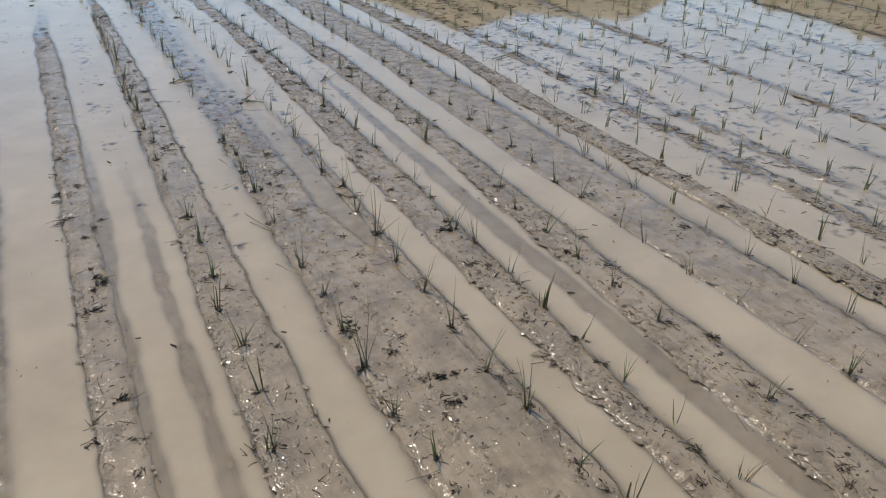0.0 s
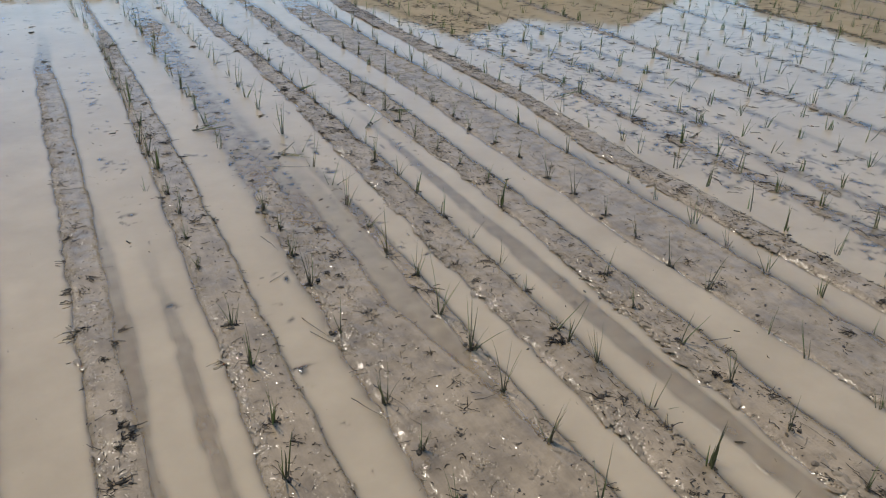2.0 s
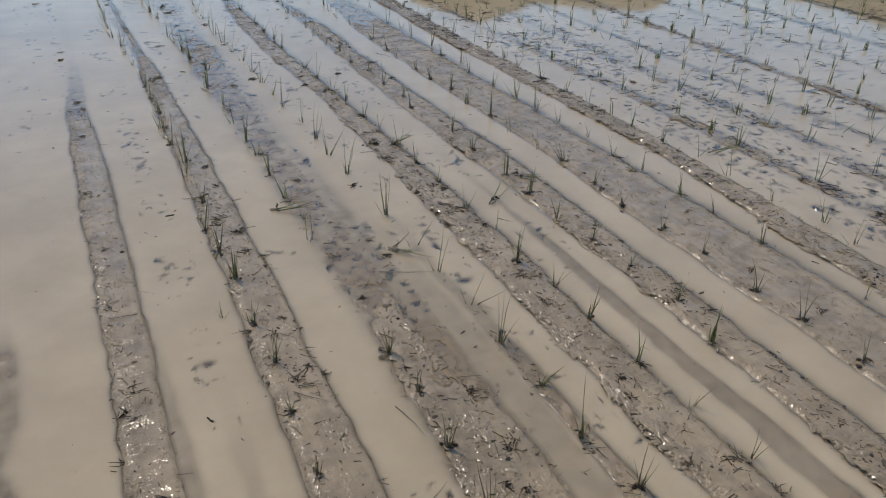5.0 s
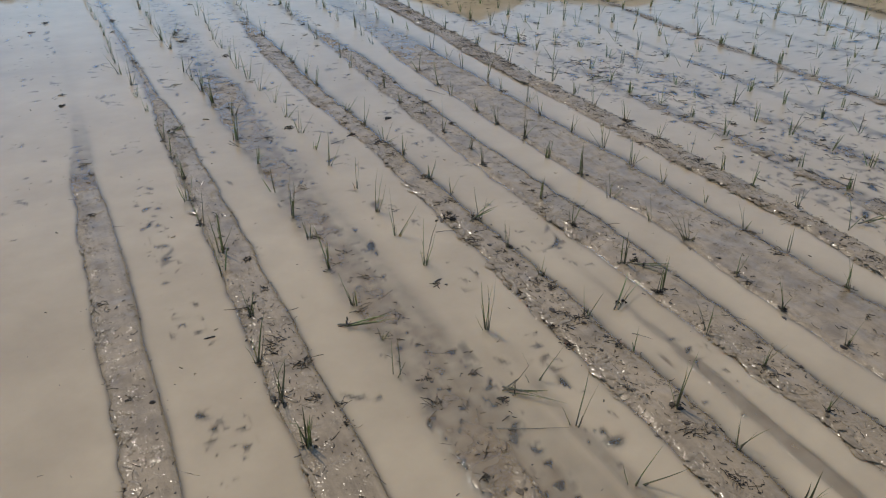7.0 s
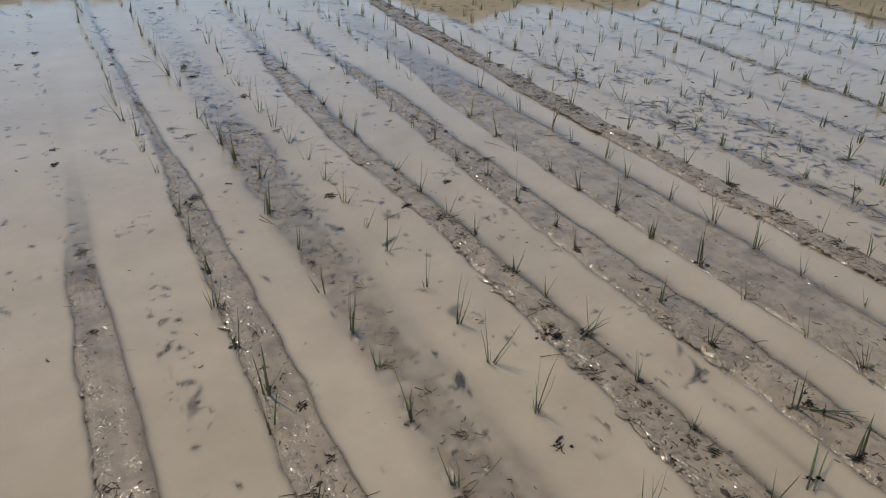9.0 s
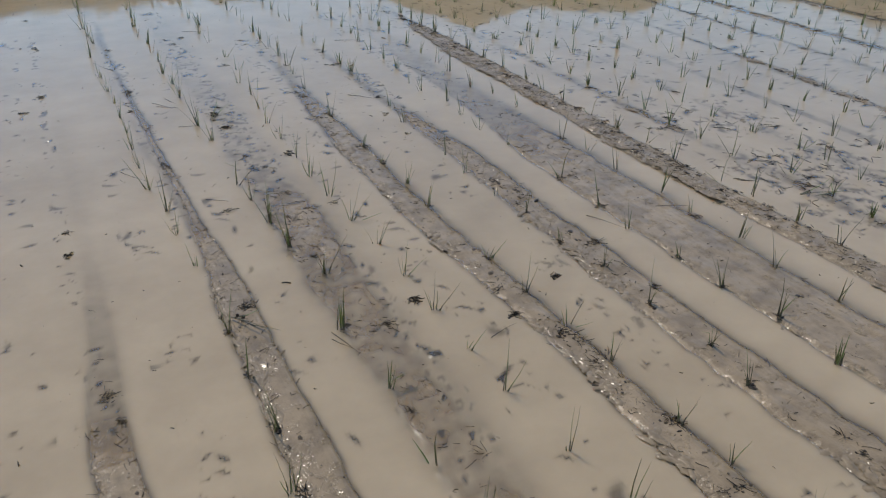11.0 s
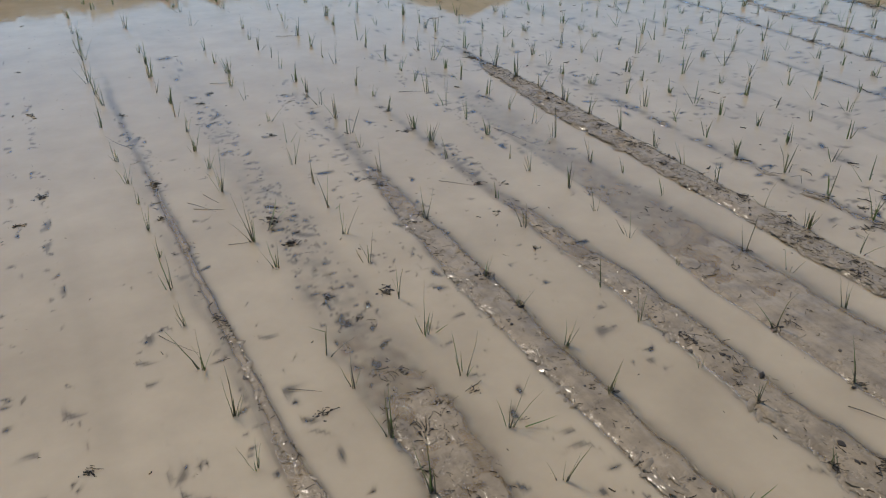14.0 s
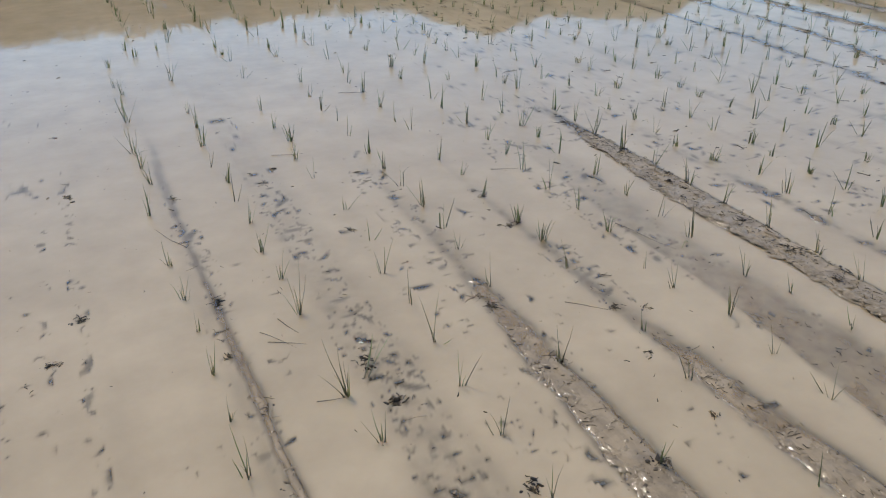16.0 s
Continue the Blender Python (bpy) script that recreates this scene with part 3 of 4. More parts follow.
def lump(bm, r, at, size):
    """An uneven crumb of mud."""
    sx, sy, sz = size * r.uniform(.6, 1.9), size * r.uniform(.5, 1.3), size * r.uniform(.25, .6)
    turn = r.uniform(0, 6.28)
    c, q = math.cos(turn), math.sin(turn)
    shaken = [(x * sx * r.uniform(.6, 1.35), y * sy * r.uniform(.6, 1.35), z * sz * r.uniform(.6, 1.35)) for x, y, z in BALL]
    v = [bm.verts.new((at[0] + x * c - y * q, at[1] + x * q + y * c, at[2] + z)) for x, y, z in shaken]
    for k in range(5):
        a, b, c, d = v[1 + k], v[1 + (k + 1) % 5], v[6 + k], v[6 + (k + 4) % 5]
        bm.faces.new((v[0], a, b))
        bm.faces.new((a, c, b))
        bm.faces.new((a, d, c))


def dome(bm, r, at, size, turn):
    """A low wet swelling of mud, rounded off by the water film, drawn out along turn."""
    ax, ay, high = size * r.uniform(1.0, 3.2), size * r.uniform(.6, 1.2), size * r.uniform(.15, .30)
    rings = []
    for f, z in ((1.0, -0.35), (0.6, 0.66)):
        ring = []
        for k in range(6):
            a, w = k * math.pi / 3, f * r.uniform(.85, 1.15)
            u, v = math.cos(a) * ax * w, math.sin(a) * ay * w
            ring.append(bm.verts.new((at[0] + u * math.cos(turn) - v * math.sin(turn), at[1] + u * math.sin(turn) + v * math.cos(turn), at[2] + z * high)))
        rings.append(ring)
    tip = bm.verts.new((at[0], at[1], at[2] + high))
    for k in range(6):
        bm.faces.new((rings[0][k], rings[0][(k + 1) % 6], rings[1][(k + 1) % 6], rings[1][k]))
        bm.faces.new((rings[1][k], rings[1][(k + 1) % 6], tip))


def seedling_plan(rng, style):
    """Blades of one hill of seedlings: base, lean, heading, length, half width, droop, kink."""
    if style == "sparse":
        count, tall = rng.randint(2, 3), (0.09, 0.18)
    elif style == "bushy":
        count, tall = rng.randint(7, 10), (0.07, 0.14)
    else:
        count, tall = rng.randint(4, 6), (0.08, 0.17)
    lean0, head0 = rng.uniform(0, 11), rng.uniform(0, 6.28)
    out = []
    for k in range(count):
        # the blades open in a narrow fan; now and then one hangs aside
        aside = k == 1 and rng.random() < 0.4
        lean = abs(lean0 + rng.gauss(0, 10)) + (rng.uniform(18, 40) if aside else 0)
        heading = head0 + (math.pi if k % 2 else 0) + rng.gauss(0, 0.7)
        base = (rng.gauss(0, 0.006), rng.gauss(0, 0.006), -0.012)
        kink = rng.uniform(25, 100) if rng.random() < 0.17 else rng.uniform(-10, 10)
        out.append((base, lean, heading, rng.uniform(*tall), rng.uniform(0.0016, 0.0028), rng.uniform(-4, 22), kink))
    return out


STYLES = ["plain", "plain", "sparse", "plain", "bushy", "plain", "sparse", "plain", "plain", "sparse", "bushy", "plain", "sparse", "plain", "plain", "plain"]
LABELS = {"plain": "young green rice seedling standing in wet mud", "sparse": "thin rice seedling with few upright dark blades", "bushy": "dense tuft of young green rice blades"}


def seedling(rng, style, plan=None):
    top = tagged(new("rice_seedling"), LABELS[style], "rice seedling", "rice seedlings planted in rows")
    bm = bmesh.new()
    plan = plan or seedling_plan(rng, style)
    for base, lean, heading, length, w, droop, kink in plan[:4]:
        s = math.sin(radians(lean))
        tip = Vector(base) + Vector((math.sin(heading) * s, math.cos(heading) * s, math.cos(radians(lean)))) * length * 0.32
        tube(bm, (base[0], base[1], -0.03), tip, 0.0026, 0.0014)
    part("stem", bm, STEM, top, "brownish stems")
    bm = bmesh.new()
    for k in range(rng.randint(3, 7)):
        strand(bm, rng, (rng.gauss(0, .005), rng.gauss(0, .005), 0.003), rng.uniform(0, 6.28), rng.uniform(0.010, 0.032), 0.0011, 0.9)
    for k in range(rng.randint(2, 5)):
        lump(bm, rng, (rng.gauss(0, .012), rng.gauss(0, .012), 0.001), rng.uniform(.003, .009))
    part("root_mat", bm, ROT, top, "dark muddy roots and leaf sheaths")["kind"] = "stuff"
    for p in plan:
        bm = bmesh.new()
        blade(bm, rng, *p)
        part("leaf", bm, LEAF, top)
    return top


def row_x(x0, y):
    """The rows bend slightly along the field."""
    return x0 + float(np.interp(y, (0, 4.5, 7, 8.5, 10, 13), (0, .02, -.02, .0, .05, .17)))


rng = random.Random(5)
kinds = [(seedling(rng, s), s) for s in STYLES]
used = set()


def plant(x, y, size=1.0, want=None):
    while True:
        ob, style = rng.choice(kinds)
        if want is None or style == want or rng.random() < 0.15:
            break
    z = max(height_at(x, y), -0.012)
    m = pose(x, y, z, rng.uniform(-6, 6), rng.uniform(-6, 6), rng.uniform(0, 360))
    if ob.name not in used:
        used.add(ob.name)
        ob.matrix_basis = m
        return
    s = size * rng.uniform(0.78, 1.08)
    copy_thing(ob, m).scale = (s, s, s)


SHAPED = []


def shaped_seedling(x, y, across, *blades):
    """A seedling of its own shape: blades as degrees off the upright towards the bearing across, and length in metres."""
    SHAPED.append((x, y))
    r = random.Random(int(x * 1000) * 31 + int(y * 100))
    plan = []
    for tilt, length in blades:
        bend = r.uniform(-3, 9)
        lean = abs(tilt) - bend * 0.4
        heading = radians(across + (0 if tilt > 0 else 180)) + r.gauss(0, 0.22)
        plan.append(((r.gauss(0, 0.003), r.gauss(0, 0.003), -0.010), lean, heading, length, r.uniform(0.0017, 0.0028), bend, r.uniform(-6, 6)))
    for k in range(r.randint(2, 4) if x < 0.8 else r.randint(1, 2)):
        # short blades at the heart of the tuft
        plan.append(((r.gauss(0, 0.004), r.gauss(0, 0.004), -0.010), r.uniform(2, 25), r.uniform(0, 6.28), r.uniform(0.4, 0.75) * max(b[1] for b in blades), r.uniform(0.0012, 0.0020), r.uniform(0, 20), r.uniform(-6, 6)))
    style = "sparse" if len(blades) < 3 else "bushy" if len(blades) > 4 else "plain"
    seedling(r, style, plan).matrix_basis = pose(x, y, max(height_at(x, y), -0.012))


# Seedlings beside the path, each with its own blades.
shaped_seedling(1.59, 1.24, 152, (17, 0.107), (13, 0.08), (-3, 0.076))
shaped_seedling(1.31, 1.28, 146, (6, 0.116))
shaped_seedling(1.88, 1.40, 152, (19, 0.124))
shaped_seedling(1.29, 1.47, 140, (-4, 0.121), (5, 0.109), (15, 0.119), (-6, 0.094))
shaped_seedling(0.99, 1.49, 131, (-13, 0.175), (-2, 0.175), (-8, 0.159), (2, 0.129))
shaped_seedling(0.67, 1.60, 117, (-9, 0.167), (-33, 0.103))
shaped_seedling(1.87, 1.63, 147, (22, 0.105))
shaped_seedling(2.16, 1.64, 150, (-19, 0.133), (-10, 0.13), (2, 0.099))
shaped_seedling(1.57, 1.65, 141, (3, 0.113), (-1, 0.082))
shaped_seedling(0.97, 1.67, 126, (12, 0.186), (18, 0.175), (2, 0.079))
shaped_seedling(1.30, 1.68, 135, (18, 0.123), (18, 0.081))
shaped_seedling(0.67, 1.81, 114, (-4, 0.123), (4, 0.26), (-19, 0.168), (-7, 0.211))
shaped_seedling(1.87, 1.83, 142, (-9, 0.117), (1, 0.089), (-17, 0.085))
shaped_seedling(2.16, 1.85, 146, (-4, 0.132), (14, 0.088))
shaped_seedling(1.57, 1.87, 136, (0, 0.127), (-5, 0.095))
shaped_seedling(0.98, 1.89, 122, (1, 0.199), (-15, 0.159))
shaped_seedling(0.68, 2.01, 111, (-14, 0.167), (-7, 0.144))
shaped_seedling(1.87, 2.06, 154, (-25, 0.149), (-20, 0.142))
shaped_seedling(2.17, 2.07, 142, (0, 0.083))
shaped_seedling(1.58, 2.08, 133, (-12, 0.131), (1, 0.122), (-5, 0.11), (-21, 0.111))
shaped_seedling(1.31, 2.10, 127, (15, 0.137), (72, 0.083), (1, 0.098))
shaped_seedling(0.99, 2.11, 119, (10, 0.137), (16, 0.162), (5, 0.085), (14, 0.13))
shaped_seedling(1.87, 2.21, 150, (2, 0.133), (-4, 0.09))
shaped_seedling(0.69, 2.21, 109, (0, 0.119), (15, 0.07))
shaped_seedling(1.58, 2.28, 144, (32, 0.139), (10, 0.133))
shaped_seedling(1.30, 2.31, 138, (-14, 0.134), (-1, 0.147), (-7, 0.126), (-21, 0.125))
shaped_seedling(0.99, 2.32, 129, (-14, 0.226), (6, 0.189))
shaped_seedling(0.68, 2.40, 107, (-4, 0.148), (-17, 0.113), (0, 0.167))
shaped_seedling(1.27, 2.42, 121, (-6, 0.103), (23, 0.151))
shaped_seedling(0.40, 2.45, 103, (-6, 0.123), (0, 0.103), (-2, 0.138), (9, 0.084))
shaped_seedling(2.17, 2.48, 148, (-29, 0.138), (-7, 0.086), (-9, 0.107))
shaped_seedling(1.28, 2.49, 133, (33, 0.139), (-32, 0.064))
shaped_seedling(1.58, 2.49, 139, (-20, 0.101), (1, 0.094), (-10, 0.11))
shaped_seedling(1.00, 2.52, 125, (-2, 0.219), (-8, 0.192), (23, 0.116), (44, 0.165))
shaped_seedling(1.88, 2.65, 141, (-11, 0.148), (-16, 0.107))
shaped_seedling(2.18, 2.68, 145, (-15, 0.11), (-7, 0.107), (-25, 0.079))
shaped_seedling(1.62, 2.69, 150, (7, 0.133))
shaped_seedling(0.41, 2.70, 101, (-2, 0.163), (-6, 0.129), (0, 0.107))
shaped_seedling(1.00, 2.72, 136, (-10, 0.246), (2, 0.119), (26, 0.169))
shaped_seedling(1.32, 2.72, 144, (-3, 0.075), (-19, 0.054))
shaped_seedling(1.90, 2.86, 150, (-15, 0.105), (-23, 0.077))
shaped_seedling(0.41, 2.91, 100, (-6, 0.134), (0, 0.092))
shaped_seedling(1.34, 2.92, 139, (1, 0.117), (12, 0.086))
shaped_seedling(1.04, 2.96, 130, (10, 0.121), (17, 0.107), (1, 0.15))
shaped_seedling(0.70, 3.04, 117, (-8, 0.13), (-15, 0.15), (-3, 0.147), (2, 0.13))
shaped_seedling(1.91, 3.06, 146, (-5, 0.123), (-13, 0.092))
shaped_seedling(2.21, 3.10, 149, (-10, 0.106), (-17, 0.115))
shaped_seedling(1.34, 3.12, 134, (27, 0.116), (16, 0.069))
shaped_seedling(1.02, 3.15, 125, (-4, 0.216), (11, 0.054))
shaped_seedling(0.70, 3.25, 114, (-12, 0.118), (7, 0.126), (-4, 0.116), (18, 0.102), (2, 0.098))
shaped_seedling(1.91, 3.27, 141, (-8, 0.158), (-15, 0.137))
shaped_seedling(2.21, 3.28, 145, (3, 0.104), (-6, 0.1))
shaped_seedling(0.39, 3.29, 102, (-25, 0.069), (-2, 0.078), (12, 0.059))
shaped_seedling(1.02, 3.35, 122, (40, 0.1), (46, 0.064))
shaped_seedling(0.72, 3.46, 112, (-2, 0.102), (7, 0.083))
shaped_seedling(0.39, 3.51, 101, (-6, 0.091), (9, 0.07))
shaped_seedling(1.64, 3.52, 132, (12, 0.107), (3, 0.091))
shaped_seedling(1.02, 3.56, 119, (-5, 0.177), (0, 0.187), (5, 0.178), (24, 0.119))
shaped_seedling(0.71, 3.64, 109, (-14, 0.109), (-3, 0.115), (-20, 0.102), (6, 0.105), (-10, 0.097), (14, 0.086))
shaped_seedling(1.92, 3.71, 151, (6, 0.106), (-1, 0.091))
shaped_seedling(0.41, 3.72, 100, (-2, 0.134), (6, 0.123), (0, 0.104))
shaped_seedling(1.62, 3.74, 145, (17, 0.083), (-3, 0.06))
shaped_seedling(1.33, 3.75, 139, (-5, 0.112), (36, 0.106), (20, 0.093))
shaped_seedling(1.03, 3.77, 131, (18, 0.158), (53, 0.147))
shaped_seedling(1.91, 3.91, 146, (14, 0.106), (-9, 0.082))
shaped_seedling(0.40, 3.92, 98, (-5, 0.099), (19, 0.088), (3, 0.087))
shaped_seedling(1.29, 3.92, 134, (3, 0.166), (8, 0.185), (0, 0.09))
shaped_seedling(2.19, 3.94, 149, (-17, 0.113), (-12, 0.094))
shaped_seedling(1.61, 3.94, 141, (25, 0.116), (5, 0.079))
shaped_seedling(1.02, 3.98, 126, (7, 0.191), (12, 0.183))
shaped_seedling(0.33, 4.00, 96, (-3, 0.089))
shaped_seedling(1.89, 4.12, 142, (-19, 0.136), (-17, 0.095))
shaped_seedling(2.18, 4.12, 146, (-13, 0.129), (-7, 0.119), (1, 0.101))
shaped_seedling(1.35, 4.16, 151, (2, 0.102))
shaped_seedling(1.02, 4.17, 122, (28, 0.146))
shaped_seedling(1.91, 4.33, 138, (17, 0.101), (-1, 0.091))
shaped_seedling(1.32, 4.35, 126, (-7, 0.116), (25, 0.099))
shaped_seedling(1.02, 4.42, 134, (-11, 0.187), (-2, 0.175), (3, 0.188), (6, 0.208))
shaped_seedling(0.73, 4.51, 121, (-15, 0.066), (30, 0.068))
shaped_seedling(2.17, 4.55, 152, (-19, 0.127), (-11, 0.11))
shaped_seedling(1.92, 4.57, 149, (-20, 0.106), (-29, 0.107), (-42, 0.143), (-5, 0.091), (-11, 0.098))
shaped_seedling(1.33, 4.60, 137, (-33, 0.098), (6, 0.092))
shaped_seedling(0.72, 4.70, 116, (-18, 0.144), (-15, 0.088))
shaped_seedling(1.90, 4.74, 144, (-21, 0.112), (-9, 0.132))
shaped_seedling(0.42, 4.76, 103, (-10, 0.141), (-5, 0.086))
shaped_seedling(2.20, 4.78, 148, (-20, 0.085), (7, 0.059))
shaped_seedling(1.32, 4.80, 132, (-12, 0.109), (-7, 0.119), (2, 0.093))
shaped_seedling(1.01, 4.82, 123, (-1, 0.199), (16, 0.165), (14, 0.201), (-11, 0.071))
shaped_seedling(0.72, 4.93, 113, (-17, 0.179), (-4, 0.089), (-8, 0.108))
shaped_seedling(2.18, 5.00, 143, (-17, 0.111), (-2, 0.091))
shaped_seedling(1.00, 5.04, 120, (-8, 0.208), (29, 0.119), (31, 0.167), (2, 0.073))
shaped_seedling(0.72, 5.15, 110, (-13, 0.121), (4, 0.088), (-8, 0.089))
shaped_seedling(1.01, 5.24, 117, (2, 0.196), (7, 0.188), (16, 0.143), (9, 0.108))
shaped_seedling(1.33, 5.26, 124, (-8, 0.088), (21, 0.097))
shaped_seedling(0.72, 5.34, 108, (-4, 0.156), (4, 0.164), (10, 0.145), (0, 0.184), (10, 0.105))
shaped_seedling(1.31, 5.41, 122, (17, 0.12), (17, 0.096))
shaped_seedling(1.58, 5.44, 157, (-12, 0.136), (-9, 0.109))
shaped_seedling(1.01, 5.46, 114, (-2, 0.163), (5, 0.163))
shaped_seedling(1.32, 5.69, 143, (-9, 0.105), (-1, 0.109), (10, 0.101))
shaped_seedling(0.99, 5.71, 134, (1, 0.189), (25, 0.135))
shaped_seedling(0.42, 5.82, 104, (-12, 0.158), (-11, 0.104), (-5, 0.084))
shaped_seedling(1.88, 5.84, 150, (-27, 0.13), (-17, 0.121), (-3, 0.126), (-8, 0.087), (-22, 0.103))
shaped_seedling(2.13, 5.85, 153, (-15, 0.169))
shaped_seedling(1.60, 5.86, 144, (-4, 0.184), (11, 0.086))
shaped_seedling(1.31, 5.88, 137, (20, 0.112), (58, 0.092))
shaped_seedling(0.99, 5.91, 128, (28, 0.145), (4, 0.059))
shaped_seedling(1.88, 6.04, 145, (-18, 0.081), (-3, 0.063))
shaped_seedling(1.29, 6.08, 132, (2, 0.164), (18, 0.12))
shaped_seedling(1.61, 6.10, 139, (-4, 0.091), (0, 0.112))
shaped_seedling(0.99, 6.12, 123, (3, 0.16), (32, 0.15), (-11, 0.088), (3, 0.097))
shaped_seedling(0.41, 6.27, 99, (-9, 0.139), (2, 0.096), (9, 0.165), (-10, 0.063))
shaped_seedling(1.86, 6.28, 140, (-10, 0.136), (-15, 0.096))
shaped_seedling(2.16, 6.29, 144, (-14, 0.087), (-4, 0.078))
shaped_seedling(1.58, 6.31, 154, (-13, 0.07), (8, 0.044))
shaped_seedling(1.29, 6.32, 127, (33, 0.105), (38, 0.071), (25, 0.061))
shaped_seedling(0.99, 6.34, 119, (5, 0.157), (40, 0.117), (37, 0.088), (-4, 0.1))
shaped_seedling(0.76, 6.46, 110, (-1, 0.091), (9, 0.081), (28, 0.17))
shaped_seedling(1.88, 6.48, 153, (-16, 0.152), (-30, 0.048))
shaped_seedling(1.59, 6.55, 146, (-6, 0.086), (6, 0.111))
shaped_seedling(0.99, 6.57, 130, (21, 0.144), (0, 0.081), (15, 0.127))
shaped_seedling(0.71, 6.68, 117, (-7, 0.195), (-17, 0.177))
shaped_seedling(0.40, 6.69, 97, (-11, 0.11), (-1, 0.064))
shaped_seedling(1.56, 6.72, 141, (2, 0.072), (-5, 0.052))
shaped_seedling(2.16, 6.73, 151, (-18, 0.12), (-10, 0.112), (-3, 0.105))
shaped_seedling(1.28, 6.76, 134, (9, 0.132), (15, 0.117), (9, 0.093))
shaped_seedling(0.97, 6.77, 124, (14, 0.202), (30, 0.16), (1, 0.114), (65, 0.136))
shaped_seedling(0.70, 6.88, 113, (0, 0.2), (-25, 0.128))
shaped_seedling(0.38, 6.93, 99, (3, 0.118), (11, 0.099))
shaped_seedling(2.18, 6.96, 146, (-15, 0.096), (26, 0.084))
shaped_seedling(1.56, 6.97, 135, (-10, 0.161), (4, 0.136), (-2, 0.104))
shaped_seedling(1.29, 6.98, 129, (0, 0.112), (11, 0.127), (23, 0.094))
shaped_seedling(0.97, 7.00, 120, (-10, 0.17), (12, 0.191), (-15, 0.096))
shaped_seedling(0.69, 7.09, 109, (-4, 0.164), (-4, 0.1), (-26, 0.093))
shaped_seedling(0.38, 7.13, 99, (-8, 0.16), (-1, 0.187), (13, 0.064), (2, 0.092))
shaped_seedling(1.57, 7.17, 151, (-10, 0.13))
shaped_seedling(1.88, 7.17, 138, (2, 0.09), (-3, 0.068))
shaped_seedling(1.28, 7.21, 125, (30, 0.089), (18, 0.058))
shaped_seedling(0.96, 7.21, 116, (-2, 0.218), (-23, 0.091), (12, 0.115), (53, 0.082), (6, 0.094))
shaped_seedling(0.35, 7.35, 96, (-33, 0.179), (-2, 0.16), (3, 0.086))
shaped_seedling(1.86, 7.38, 149, (-53, 0.106), (-7, 0.143), (-24, 0.076))
shaped_seedling(1.27, 7.40, 137, (0, 0.069), (15, 0.098))
shaped_seedling(0.97, 7.42, 114, (-2, 0.138), (7, 0.148))
shaped_seedling(0.35, 7.58, 96, (-15, 0.111), (-3, 0.111), (-1, 0.081), (3, 0.061))
shaped_seedling(2.20, 7.59, 149, (-24, 0.093), (-6, 0.075))
shaped_seedling(1.88, 7.60, 144, (-15, 0.13), (-28, 0.063), (6, 0.089))
shaped_seedling(1.57, 7.62, 138, (-24, 0.148), (-1, 0.122), (-11, 0.1))
shaped_seedling(0.97, 7.66, 122, (-25, 0.084), (8, 0.147), (1, 0.08))
shaped_seedling(0.69, 7.77, 110, (-27, 0.125), (-12, 0.13), (2, 0.126), (4, 0.107))
shaped_seedling(2.48, 7.78, 149, (-24, 0.132), (-12, 0.121), (-16, 0.11))
shaped_seedling(0.35, 7.80, 96, (-11, 0.197), (-1, 0.15))
shaped_seedling(2.19, 7.82, 145, (-17, 0.098), (-7, 0.078))
shaped_seedling(1.28, 7.85, 127, (-11, 0.144), (13, 0.142), (-11, 0.074))
shaped_seedling(1.60, 7.87, 134, (-5, 0.097), (-14, 0.065))
shaped_seedling(0.97, 7.88, 118, (-4, 0.151), (23, 0.144), (7, 0.123))
shaped_seedling(0.67, 7.98, 107, (-20, 0.216), (-7, 0.21), (-35, 0.145), (-7, 0.133))
shaped_seedling(2.14, 7.98, 141, (-17, 0.135), (-8, 0.113), (0, 0.082))
shaped_seedling(1.86, 8.02, 136, (-14, 0.122), (0, 0.124), (-22, 0.102))
shaped_seedling(0.35, 8.02, 96, (0, 0.118), (-1, 0.062), (22, 0.05))
shaped_seedling(0.99, 8.10, 115, (-16, 0.195), (5, 0.217), (49, 0.078))
shaped_seedling(1.85, 8.17, 133, (-3, 0.093))
shaped_seedling(0.35, 8.24, 95, (-4, 0.125), (8, 0.13), (4, 0.092))
shaped_seedling(1.30, 8.31, 120, (-3, 0.157))
shaped_seedling(0.66, 8.43, 103, (3, 0.252), (-5, 0.111), (12, 0.088), (14, 0.172))
shaped_seedling(0.35, 8.47, 94, (2, 0.105), (8, 0.07))
shaped_seedling(1.00, 8.55, 111, (-14, 0.116), (4, 0.133), (17, 0.16))
shaped_seedling(1.32, 8.59, 117, (-13, 0.11), (7, 0.085), (22, 0.065))
shaped_seedling(0.67, 8.67, 102, (-8, 0.09), (6, 0.153), (-4, 0.066))
shaped_seedling(0.34, 8.68, 93, (0, 0.121), (15, 0.119), (2, 0.085), (14, 0.072))
shaped_seedling(1.05, 8.80, 110, (-3, 0.122), (33, 0.083))
shaped_seedling(0.65, 8.89, 101, (-7, 0.122), (16, 0.096), (17, 0.143), (2, 0.084))
shaped_seedling(0.33, 8.94, 93, (-5, 0.128), (5, 0.075))
shaped_seedling(1.05, 9.10, 105, (38, 0.13), (-4, 0.083))
shaped_seedling(0.67, 9.14, 98, (3, 0.146), (18, 0.108))
shaped_seedling(0.32, 9.39, 92, (-1, 0.175), (5, 0.121))

